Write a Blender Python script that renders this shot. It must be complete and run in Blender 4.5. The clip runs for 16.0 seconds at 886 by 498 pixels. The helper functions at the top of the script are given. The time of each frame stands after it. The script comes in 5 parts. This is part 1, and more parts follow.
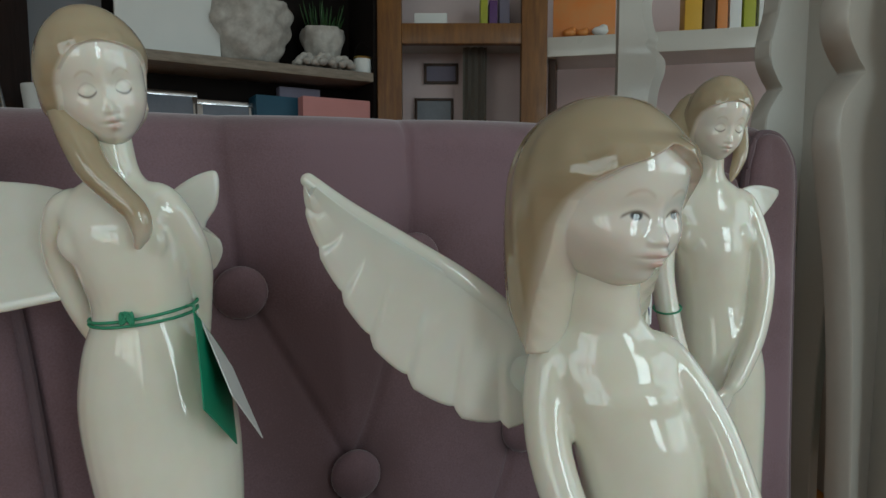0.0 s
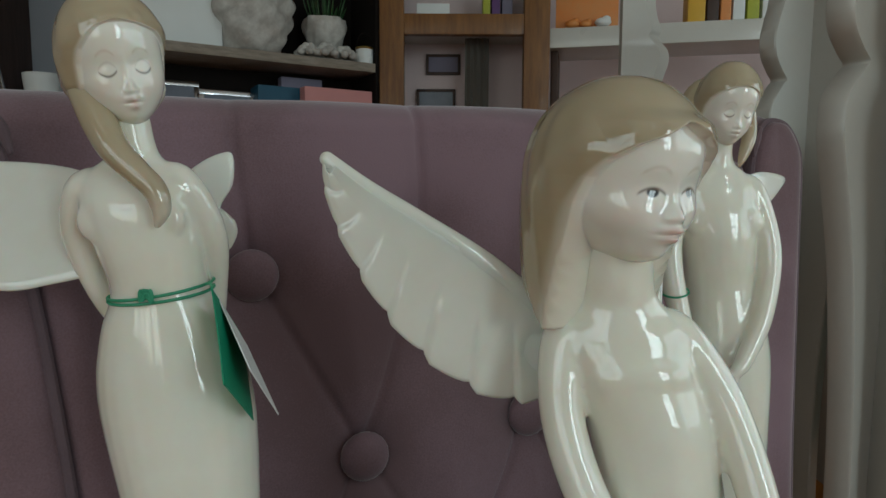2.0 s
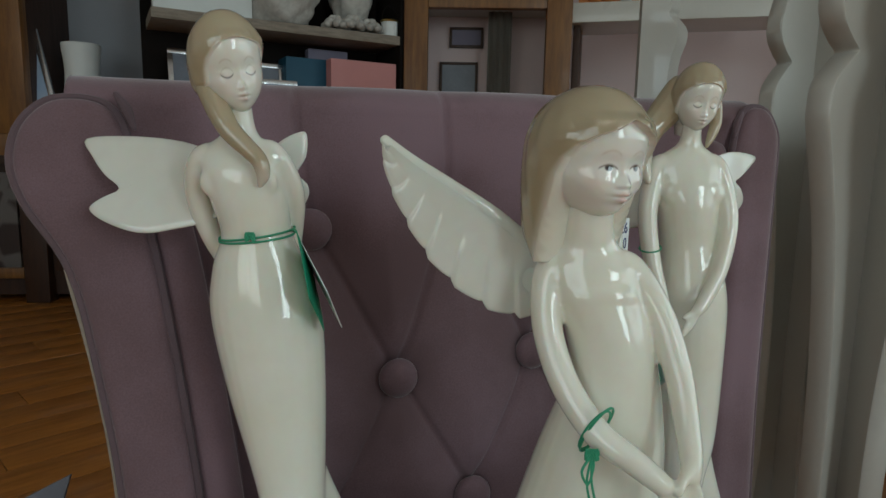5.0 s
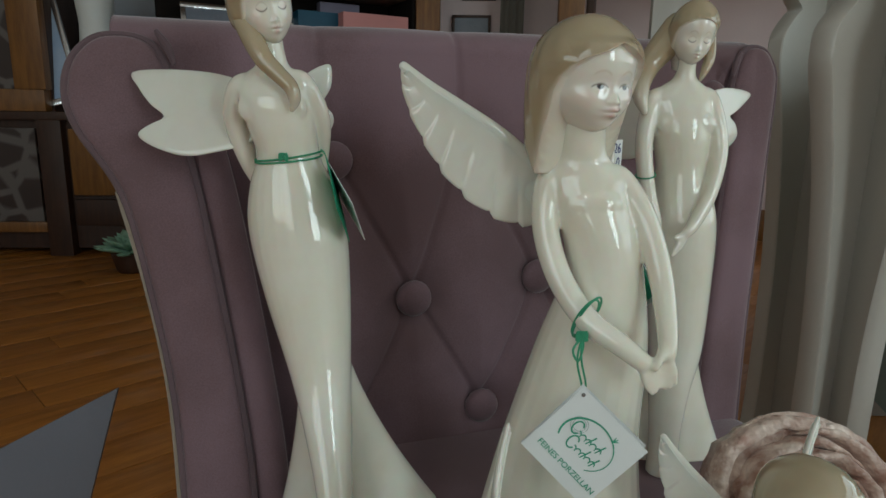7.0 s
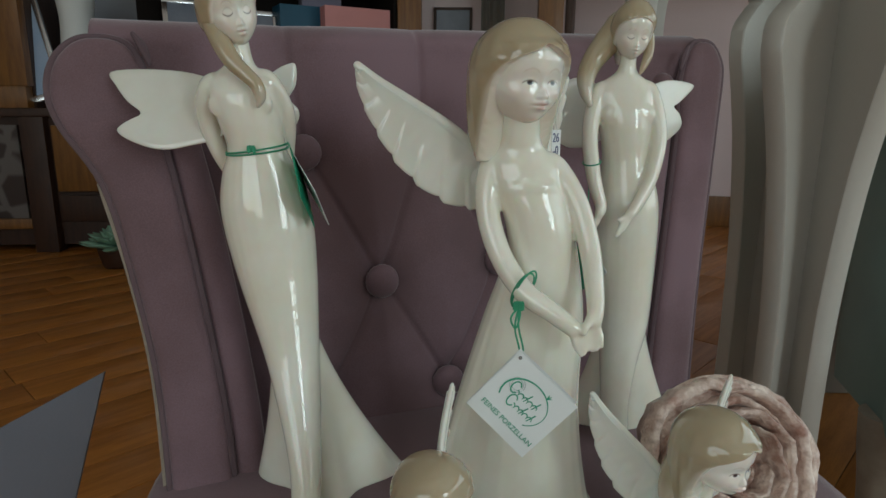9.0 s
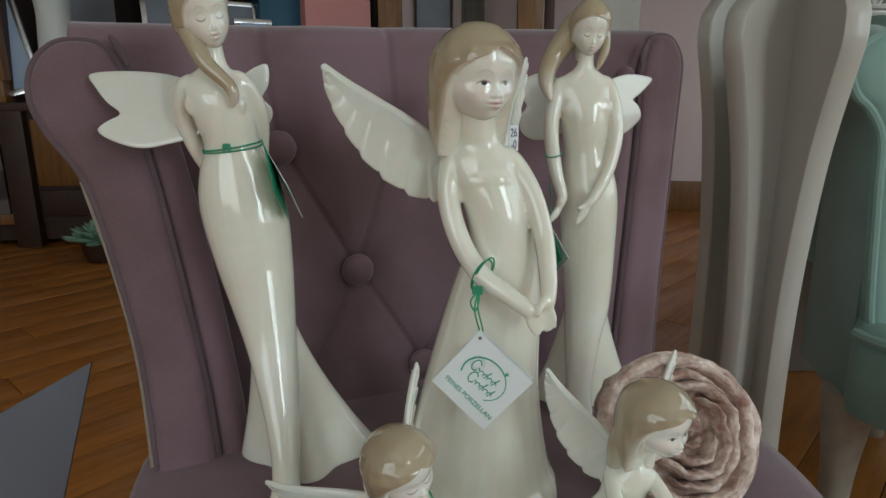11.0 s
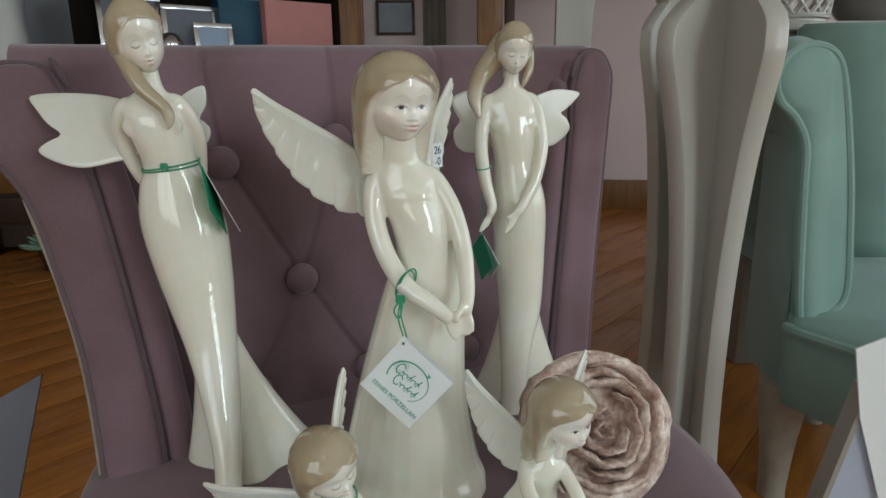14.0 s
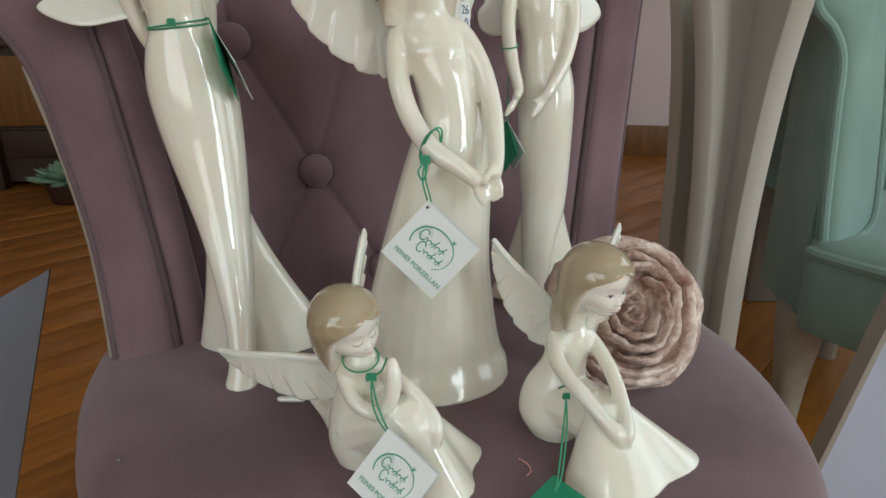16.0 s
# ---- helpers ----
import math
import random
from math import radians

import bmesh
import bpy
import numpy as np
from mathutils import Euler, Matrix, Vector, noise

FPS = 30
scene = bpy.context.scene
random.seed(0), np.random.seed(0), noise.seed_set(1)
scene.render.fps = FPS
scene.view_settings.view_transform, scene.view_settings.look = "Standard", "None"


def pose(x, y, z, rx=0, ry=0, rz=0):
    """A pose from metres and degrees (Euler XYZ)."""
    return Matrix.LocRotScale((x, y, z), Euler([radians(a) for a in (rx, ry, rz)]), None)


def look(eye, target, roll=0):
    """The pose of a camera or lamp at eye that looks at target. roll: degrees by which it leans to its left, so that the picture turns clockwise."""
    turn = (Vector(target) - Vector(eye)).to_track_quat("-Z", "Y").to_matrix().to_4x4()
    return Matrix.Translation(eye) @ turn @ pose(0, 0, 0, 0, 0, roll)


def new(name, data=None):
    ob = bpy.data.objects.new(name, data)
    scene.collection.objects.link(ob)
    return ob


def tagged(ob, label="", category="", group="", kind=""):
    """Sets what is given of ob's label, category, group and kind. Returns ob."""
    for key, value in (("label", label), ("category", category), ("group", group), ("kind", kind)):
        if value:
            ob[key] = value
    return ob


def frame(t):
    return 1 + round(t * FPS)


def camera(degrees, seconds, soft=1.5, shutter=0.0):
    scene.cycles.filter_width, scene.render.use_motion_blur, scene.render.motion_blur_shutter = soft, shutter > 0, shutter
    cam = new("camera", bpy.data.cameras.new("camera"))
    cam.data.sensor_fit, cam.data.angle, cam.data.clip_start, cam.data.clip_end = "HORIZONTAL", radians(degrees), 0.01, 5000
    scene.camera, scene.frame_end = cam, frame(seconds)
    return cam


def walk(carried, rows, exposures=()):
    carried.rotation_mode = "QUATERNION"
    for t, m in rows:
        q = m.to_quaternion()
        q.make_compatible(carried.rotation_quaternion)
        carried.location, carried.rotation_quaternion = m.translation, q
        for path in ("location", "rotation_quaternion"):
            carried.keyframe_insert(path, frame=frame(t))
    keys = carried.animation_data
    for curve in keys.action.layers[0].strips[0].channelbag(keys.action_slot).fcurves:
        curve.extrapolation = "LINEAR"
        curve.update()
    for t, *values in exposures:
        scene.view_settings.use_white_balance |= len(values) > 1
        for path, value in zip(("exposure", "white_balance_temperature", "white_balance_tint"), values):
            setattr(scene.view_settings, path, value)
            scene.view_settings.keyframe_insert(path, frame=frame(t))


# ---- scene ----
cam = camera(71.1, 16.0)
METRES, EYE, TILT, LEAN, TURN = 0.36, 0.73, -5.0, 0.0, 0.0
ROWS = [
    (0.0, 0.0, 0.0, 0.0, 0.0, 0.0, -0.0),
    (0.5, 0.0036, 0.0033, -0.0053, -0.01, -0.03, 0.06),
    (1.0, 0.0026, -0.0013, -0.0009, -0.09, 0.11, 0.07),
    (1.5, -0.0062, -0.0052, -0.0061, -0.08, -0.29, -0.14),
    (2.0, -0.0159, -0.0098, -0.014, 0.02, -0.71, -0.26),
    (2.5, -0.0219, -0.0229, -0.0213, 0.12, -1.22, -0.34),
    (3.0, -0.0253, -0.0438, -0.025, 0.21, -1.79, -0.62),
    (3.5, -0.0259, -0.0918, -0.0197, 0.59, -1.95, -0.58),
    (4.0, -0.0215, -0.1517, -0.0212, 0.93, -2.56, -0.81),
    (6.5, -0.0193, -0.3744, -0.0682, 2.85, -5.61, -1.41),
    (7.0, -0.0142, -0.389, -0.0964, 2.94, -7.03, -1.27),
    (7.5, -0.0041, -0.4026, -0.106, 3.07, -7.22, -1.13),
    (8.0, 0.0059, -0.4265, -0.0932, 2.83, -6.88, -1.06),
    (8.5, 0.0321, -0.4604, -0.105, 2.25, -7.22, -1.11),
    (9.0, 0.0538, -0.4921, -0.1011, 1.87, -7.74, -0.55),
    (11.5, 0.1184, -0.5822, -0.0753, -0.04, -8.82, 0.5),
    (12.0, 0.1491, -0.5957, -0.0521, -0.88, -8.63, 0.88),
    (12.5, 0.1712, -0.6015, -0.0438, -1.65, -8.63, 0.92),
    (13.0, 0.1758, -0.6095, -0.0571, -1.86, -8.68, 0.82),
    (13.5, 0.1785, -0.626, -0.0538, -1.94, -8.82, 0.86),
    (14.0, 0.1862, -0.6481, -0.0552, -2.18, -8.82, 0.79),
    (14.5, 0.1793, -0.6466, -0.1001, -2.27, -9.78, 0.59),
    (15.0, 0.1718, -0.6376, -0.1347, -2.19, -10.56, 0.37),
    (15.5, 0.1629, -0.6257, -0.1699, -1.83, -11.41, 0.24),
    (16.0, 0.1496, -0.6059, -0.2311, -1.43, -13.11, -0.03),
]
walk(cam, [(t, pose(0, 0, EYE, TILT, LEAN, TURN) @ pose(METRES * x, METRES * y, METRES * z, 90 + pitch, roll, yaw)) for t, x, y, z, yaw, pitch, roll in ROWS],
     exposures=[(0.0, -0.74, 6150, 5), (4.0, -0.75, 6120, 5), (7.0, -0.73, 6280, 6), (9.0, -0.71, 6280, 7), (11.5, -0.52, 6280, 9.5), (14.0, -0.41, 6280, 10), (16.0, -0.21, 6500, 12.5)])

# ---- world and light ----
world = bpy.data.worlds.new("sky")
scene.world = world
world.use_nodes = True
wn = world.node_tree.nodes
sky = wn.new("ShaderNodeTexSky")
sky.sky_type, sky.sun_disc = "NISHITA", False
sky.sun_elevation, sky.sun_rotation = radians(40), radians(200)
wn["Background"].inputs["Strength"].default_value = 0.12
world.node_tree.links.new(sky.outputs["Color"], wn["Background"].inputs["Color"])


def area_lamp(name, eye, target, sx, sy, watts, colour):
    data = bpy.data.lights.new(name, "AREA")
    data.shape, data.size, data.size_y, data.energy, data.color = "RECTANGLE", sx, sy, watts, colour
    ob = new(name, data)
    ob.matrix_world = look(eye, target)
    return ob


# daylight in the window openings; the third, wide left one is added as fill
area_lamp("window_daylight", (2.3, -2.56, 1.375), (1.9, 0.0, 1.0), 1.0, 1.65, 56, (0.86, 0.99, 1.0))
area_lamp("window_daylight", (3.26, -0.15, 1.375), (0.0, -0.15, 1.0), 4.0, 1.65, 52, (0.89, 1.0, 0.995))
area_lamp("window_daylight", (-1.45, -2.56, 1.375), (-1.2, 0.0, 1.0), 2.3, 1.65, 30, (0.89, 1.0, 0.995))
for x in (-0.45, -0.15, 0.15, 0.45):
    bulb = bpy.data.lights.new("spot_bulb", "POINT")
    bulb.energy, bulb.shadow_soft_size, bulb.color = 3.0, 0.018, (0.96, 1.0, 0.97)
    new("spot_bulb", bulb).matrix_world = pose(x, -2.0, 2.50)
scene.view_settings.exposure = 0.0

# ---- kit ----
def mat(name, colour, rough=0.6, second=None, scale=20.0, fine=300.0, amount=0.35, bump=0.15, bump_scale=None, metal=0.0,
        coat=0.0, sheen=0.0, stretch=(1, 1, 1), specular=0.5, rough_var=0.08, subsurface=0.0, distance=0.001, lo=0.45, hi=0.9):
    """A surface with variation at two scales: broad patches of a second colour and a fine grain with relief."""
    m = bpy.data.materials.new(name)
    m.use_nodes = True
    nt = m.node_tree
    b = nt.nodes["Principled BSDF"]
    tc, mp = nt.nodes.new("ShaderNodeTexCoord"), nt.nodes.new("ShaderNodeMapping")
    mp.inputs["Scale"].default_value = stretch
    nt.links.new(tc.outputs["Object"], mp.inputs["Vector"])
    n1, n2 = nt.nodes.new("ShaderNodeTexNoise"), nt.nodes.new("ShaderNodeTexNoise")
    n1.inputs["Scale"].default_value, n1.inputs["Detail"].default_value = scale, 4.0
    n2.inputs["Scale"].default_value, n2.inputs["Detail"].default_value = fine, 3.0
    for n in (n1, n2):
        nt.links.new(mp.outputs["Vector"], n.inputs["Vector"])
    second = second or tuple(c * 0.72 for c in colour)
    mix = nt.nodes.new("ShaderNodeMix")
    mix.data_type = "RGBA"
    mix.inputs["A"].default_value, mix.inputs["B"].default_value = (*colour, 1), (*second, 1)
    add = nt.nodes.new("ShaderNodeMath")
    add.operation = "MULTIPLY_ADD"
    add.inputs[1].default_value = 0.35
    nt.links.new(n2.outputs["Fac"], add.inputs[0])
    nt.links.new(n1.outputs["Fac"], add.inputs[2])
    ramp = nt.nodes.new("ShaderNodeMapRange")
    ramp.inputs["From Min"].default_value, ramp.inputs["From Max"].default_value = lo, hi
    ramp.inputs["To Max"].default_value = min(1.0, amount * 2)
    nt.links.new(add.outputs[0], ramp.inputs["Value"])
    nt.links.new(ramp.outputs["Result"], mix.inputs["Factor"])
    nt.links.new(mix.outputs["Result"], b.inputs["Base Color"])
    rr = nt.nodes.new("ShaderNodeMapRange")
    rr.inputs["To Min"].default_value, rr.inputs["To Max"].default_value = max(0.0, rough - rough_var), min(1.0, rough + rough_var)
    nt.links.new(n1.outputs["Fac"], rr.inputs["Value"])
    nt.links.new(rr.outputs["Result"], b.inputs["Roughness"])
    b.inputs["Metallic"].default_value, b.inputs["Coat Weight"].default_value = metal, coat
    b.inputs["Coat Roughness"].default_value = 0.03
    b.inputs["Sheen Weight"].default_value, b.inputs["Sheen Roughness"].default_value = sheen, 0.4
    b.inputs["Specular IOR Level"].default_value = specular
    b.inputs["Subsurface Weight"].default_value, b.inputs["Subsurface Scale"].default_value = subsurface, 0.004
    if bump:
        bp = nt.nodes.new("ShaderNodeBump")
        bp.inputs["Strength"].default_value, bp.inputs["Distance"].default_value = bump, distance
        src = n2
        if bump_scale:
            src = nt.nodes.new("ShaderNodeTexNoise")
            src.inputs["Scale"].default_value = bump_scale
            nt.links.new(mp.outputs["Vector"], src.inputs["Vector"])
        nt.links.new(src.outputs["Fac"], bp.inputs["Height"])
        nt.links.new(bp.outputs["Normal"], b.inputs["Normal"])
    return m


def mesh_of(name, bm, materials, smooth=40):
    bmesh.ops.recalc_face_normals(bm, faces=bm.faces)
    me = bpy.data.meshes.new(name)
    bm.to_mesh(me)
    bm.free()
    for m in materials if isinstance(materials, (list, tuple)) else [materials]:
        me.materials.append(m)
    if smooth:
        me.shade_smooth()
        if smooth < 180:
            me.set_sharp_from_angle(angle=radians(smooth))
    return me


def part(name, bm, material, parent=None, label="", smooth=40):
    ob = new(name, mesh_of(name, bm, material, smooth))
    ob.parent = parent
    return tagged(ob, label)


def thing(name, at, rz=0.0, **tags):
    ob = new(name)
    ob.empty_display_size = 0.05
    ob.matrix_world = pose(*at, 0, 0, rz)
    return tagged(ob, **tags)


def alone(name, bm, material, at=(0, 0, 0), smooth=40, rz=0.0, **tags):
    ob = new(name, mesh_of(name, bm, material, smooth))
    ob.matrix_world = pose(*at, 0, 0, rz)
    return tagged(ob, **tags)


def box(bm, x0, x1, y0, y1, z0, z1, bevel=0.0, m=None):
    made = bmesh.ops.create_cube(bm, size=1.0, matrix=(m or Matrix()) @ Matrix.LocRotScale(
        ((x0 + x1) / 2, (y0 + y1) / 2, (z0 + z1) / 2), None, (abs(x1 - x0), abs(y1 - y0), abs(z1 - z0))))
    if bevel:
        edges = list({e for v in made["verts"] for e in v.link_edges})
        bmesh.ops.bevel(bm, geom=edges, offset=bevel, segments=2, affect="EDGES", profile=0.6)
    return bm


def boxed(*a, **k):
    return box(bmesh.new(), *a, **k)


def spline(pts, n):
    """Catmull-Rom through rows of numbers, n steps to a span."""
    p = [np.array(q, float) for q in pts]
    p = [2 * p[0] - p[1]] + p + [2 * p[-1] - p[-2]]
    out = []
    for i in range(1, len(p) - 2):
        for k in range(n):
            t = k / n
            out.append(0.5 * (2 * p[i] + (p[i + 1] - p[i - 1]) * t + (2 * p[i - 1] - 5 * p[i] + 4 * p[i + 1] - p[i + 2]) * t * t
                              + (3 * p[i] - p[i - 1] - 3 * p[i + 1] + p[i + 2]) * t ** 3))
    return out + [p[-2]]


def skin_rings(bm, rings, closed=False, caps=True, slot=0):
    vs = [[bm.verts.new(c) for c in r] for r in rings]
    n = len(vs[0])
    pairs = list(zip(vs, vs[1:])) + ([(vs[-1], vs[0])] if closed else [])
    for a, b in pairs:
        for i in range(n):
            bm.faces.new((a[i], a[(i + 1) % n], b[(i + 1) % n], b[i])).material_index = slot
    if caps and not closed:
        bm.faces.new(vs[0][::-1]).material_index = slot
        bm.faces.new(vs[-1]).material_index = slot


def tube(bm, pts, n=10, steps=5, closed=False, squash=1.0, slot=0, side=None, ends=True):
    """A tapering limb through (x, y, z, radius); squash flattens it across side."""
    rows = [np.array(p, float) for p in pts] if steps <= 1 else spline(pts + ([pts[0]] if closed else []), steps)
    if closed and steps > 1:
        rows = rows[:-1]
    rings, last = [], None
    for i, r in enumerate(rows):
        a = rows[i - 1] if i or closed else rows[i]
        b = rows[(i + 1) % len(rows)] if i < len(rows) - 1 or closed else rows[i]
        d = Vector(b[:3] - a[:3]).normalized()
        if side is not None:
            u = Vector(side) - d * d.dot(Vector(side))
        else:
            u = (last - d * d.dot(last)) if last else (Vector((1, 0, 0)) - d * d.x if abs(d.x) < 0.9 else Vector((0, 1, 0)) - d * d.y)
        u.normalize()
        last, w = u, d.cross(u)
        rings.append([Vector(r[:3]) + float(r[3]) * (squash * math.cos(k * math.tau / n) * u + math.sin(k * math.tau / n) * w) for k in range(n)])
    if not closed and ends:
        for rr, at, sign in ((rings[0], rows[0], -1), (rings[-1], rows[-1], 1)):
            c, extra = Vector(at[:3]), []
            d = (Vector(rows[1][:3]) - Vector(rows[0][:3])) if sign < 0 else (Vector(rows[-1][:3]) - Vector(rows[-2][:3]))
            d = d.normalized() * sign * float(at[3])
            for k, w in ((0.45, 0.88), (0.75, 0.62), (0.92, 0.3)):
                extra.append([c + (q - c) * w + d * k for q in rr])
            rings = extra[::-1] + rings if sign < 0 else rings + extra
    skin_rings(bm, rings, closed, slot=slot)
    return bm


def tubed(pts, **k):
    return tube(bmesh.new(), pts, **k)


def body(bm, rows, n=28, steps=5):
    """A stack of level ellipses through (x, y, z, rx, ry)."""
    skin_rings(bm, [[Vector((float(r[0]) + float(r[3]) * math.cos(k * math.tau / n), r[1] + r[4] * math.sin(k * math.tau / n), r[2])) for k in range(n)]
                    for r in spline(rows, steps)])
    return bm


def turned(bm, rows, n=24, steps=4, at=(0, 0, 0)):
    """A turned shape from (radius, z)."""
    return body(bm, [(at[0], at[1], at[2] + z, r, r) for r, z in rows], n, steps)


def ball(bm, c, r, m=None, seg=20, slot=0):
    made = bmesh.ops.create_uvsphere(bm, u_segments=seg, v_segments=seg // 2 + 2, radius=1.0,
                                     matrix=(m or Matrix()) @ Matrix.Translation(c) @ Matrix.Diagonal((*r, 1)))
    if slot:
        for f in {f for v in made["verts"] for f in v.link_faces}:
            f.material_index = slot
    return bm


def plate(bm, pts, thick, steps=4, lift=None, slot=0):
    """A smooth closed outline in the xz plane, given a thickness in y and a bow lift(x, z)."""
    loop = spline(pts + [pts[0]], steps)[:-1] if steps > 1 else [np.array(p, float) for p in pts]
    cx, cz = sum(p[0] for p in loop) / len(loop), sum(p[1] for p in loop) / len(loop)
    lift = lift or (lambda x, z: 0.0)
    rings = []
    for s, off in ((0.02, -0.5), (0.5, -0.5), (0.85, -0.5), (0.97, -0.4), (1.0, -0.1), (1.0, 0.1), (0.97, 0.4), (0.85, 0.5), (0.5, 0.5), (0.02, 0.5)):
        rings.append([Vector((cx + (p[0] - cx) * s, lift(cx + (p[0] - cx) * s, cz + (p[1] - cz) * s) + off * thick, cz + (p[1] - cz) * s)) for p in loop])
    skin_rings(bm, rings, slot=slot)
    return bm


def fused(bm, voxel, rounds=4):
    """The pieces of bm melted into one smooth skin."""
    bmesh.ops.recalc_face_normals(bm, faces=bm.faces)
    me = bpy.data.meshes.new("raw")
    bm.to_mesh(me)
    bm.free()
    ob = new("raw", me)
    r = ob.modifiers.new("remesh", "REMESH")
    r.mode, r.voxel_size = "VOXEL", voxel
    s = ob.modifiers.new("smooth", "SMOOTH")
    s.factor, s.iterations = 0.5, rounds
    out = bpy.data.meshes.new_from_object(ob.evaluated_get(bpy.context.evaluated_depsgraph_get()))
    bpy.data.objects.remove(ob)
    bpy.data.meshes.remove(me)
    return out


def gather(meshes):
    """One bmesh out of several skins, each given its own material slot."""
    bm = bmesh.new()
    for slot, me in enumerate(meshes):
        if me is None:
            continue
        n = len(bm.faces)
        bm.from_mesh(me)
        bm.faces.ensure_lookup_table()
        for i in range(n, len(bm.faces)):
            bm.faces[i].material_index = slot
        bpy.data.meshes.remove(me)
    return bm

# ---- materials ----
velvet = mat("mauve_velvet", (0.203, 0.128, 0.147), 0.85, (0.142, 0.087, 0.094), 8, 900, 0.6, 0.25, sheen=0.40, specular=0.2, lo=0.56, hi=0.82)
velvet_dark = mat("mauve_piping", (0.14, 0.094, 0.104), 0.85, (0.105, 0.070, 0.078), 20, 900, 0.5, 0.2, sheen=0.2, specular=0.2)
linen = mat("beige_linen", (0.42, 0.36, 0.29), 0.9, None, 30, 900, 0.4, 0.3, sheen=0.2, specular=0.2)
wing_glaze = mat("white_porcelain_glaze", (0.76, 0.75, 0.68), 0.14, (0.68, 0.66, 0.57), 22, 80, 0.35, 0.0, coat=0.5, rough_var=0.05, subsurface=0.15)
brow_glaze = mat("grey_painted_glaze", (0.16, 0.14, 0.13), 0.2, None, 40, 200, 0.2, 0.0, coat=0.4)
# pale and brown blotches put the nap's highlights and fold shadows into the colour
bud_velvet = mat("dusty_pink_panne_velvet", (0.38, 0.215, 0.165), 0.45, (0.82, 0.68, 0.59), 60, 220, 0.62, 1.0, sheen=0.15, bump_scale=140, distance=0.004, lo=0.53, hi=0.86)
mint = mat("mint_velvet", (0.24, 0.355, 0.31), 0.8, (0.185, 0.28, 0.245), 7, 700, 0.45, 0.2, sheen=0.3, specular=0.2)
cord_mat = mat("green_cord", (0.045, 0.34, 0.18), 0.5, None, 60, 900, 0.4, 0.4)
card_green = mat("green_card", (0.012, 0.29, 0.155), 0.45, None, 20, 400, 0.2, 0.05)
card_white = mat("white_card", (0.78, 0.80, 0.79), 0.6, (0.72, 0.74, 0.73), 12, 400, 0.2, 0.05)
print_green = mat("green_print", (0.05, 0.36, 0.22), 0.5, None, 60, 400, 0.2, 0.0)
print_grey = mat("grey_print", (0.45, 0.50, 0.48), 0.5, None, 60, 400, 0.2, 0.0)
ink = mat("blue_ink", (0.03, 0.04, 0.16), 0.5, None, 60, 400, 0.2, 0.0)
white_lacquer = mat("white_lacquered_wood", (0.60, 0.58, 0.53), 0.3, (0.54, 0.52, 0.47), 5, 120, 0.35, 0.05, coat=0.3)
stand_lacquer = mat("greige_white_lacquer", (0.52, 0.49, 0.44), 0.36, (0.47, 0.44, 0.39), 4, 120, 0.35, 0.03, coat=0.2)
brown_wood = mat("honey_brown_wood", (0.24, 0.100, 0.016), 0.45, (0.14, 0.052, 0.008), 6, 50, 0.5, 0.12, stretch=(9, 9, 1), coat=0.05)
dark_wood = mat("dark_brown_wood", (0.055, 0.02, 0.008), 0.5, (0.03, 0.011, 0.005), 6, 50, 0.5, 0.15, stretch=(9, 9, 1))
floor_wood = mat("amber_floor_wood", (0.50, 0.195, 0.034), 0.35, (0.30, 0.105, 0.016), 5, 40, 0.5, 0.1, stretch=(1, 9, 9), coat=0.2)
wall_paint = mat("dusty_lilac_wall_paint", (0.78, 0.64, 0.64), 0.8, (0.72, 0.59, 0.59), 2, 90, 0.4, 0.1)
# unseen ceiling and side walls: tones set for light bounce, brighter above, dimmer around
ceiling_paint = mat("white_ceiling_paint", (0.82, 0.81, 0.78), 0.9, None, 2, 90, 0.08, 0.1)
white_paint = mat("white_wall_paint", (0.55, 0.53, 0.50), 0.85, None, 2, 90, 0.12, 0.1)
grey_panel = mat("greige_painted_board", (0.30, 0.27, 0.23), 0.6, None, 3, 90, 0.2, 0.08)
grey_blue_paint = mat("pale_grey_blue_wall_paint", (0.36, 0.38, 0.42), 0.8, (0.32, 0.34, 0.38), 2, 90, 0.4, 0.1)
weathered = mat("weathered_shelf_wood", (0.33, 0.28, 0.23), 0.8, (0.2, 0.165, 0.13), 14, 90, 0.5, 0.3, stretch=(1, 6, 6))
pink_box = mat("salmon_pink_cardboard", (0.62, 0.27, 0.26), 0.6, (0.56, 0.24, 0.235), 9, 200, 0.3, 0.1)
blue_box = mat("petrol_blue_cardboard", (0.01, 0.085, 0.15), 0.55, None, 9, 200, 0.3, 0.1)
lilac_box = mat("lilac_grey_cloth", (0.24, 0.22, 0.30), 0.7, None, 9, 200, 0.3, 0.1)
white_stone = mat("white_carved_stone", (0.60, 0.58, 0.54), 0.7, (0.38, 0.35, 0.32), 22, 60, 0.5, 0.4, distance=0.004)
silver = mat("polished_silver", (0.75, 0.75, 0.76), 0.18, (0.5, 0.5, 0.52), 30, 200, 0.4, 0.1, metal=1.0)
slate = mat("slate_grey_print", (0.13, 0.15, 0.19), 0.3, (0.2, 0.22, 0.27), 6, 100, 0.4, 0.0)
sky_print = mat("pale_blue_print", (0.30, 0.44, 0.66), 0.3, (0.5, 0.58, 0.7), 5, 100, 0.4, 0.0)
orange_box = mat("orange_printed_box", (0.72, 0.22, 0.035), 0.5, (0.62, 0.30, 0.10), 9, 100, 0.4, 0.05)
yellow_box = mat("yellow_book_cloth", (0.70, 0.40, 0.02), 0.5, None, 9, 100, 0.2, 0.05)
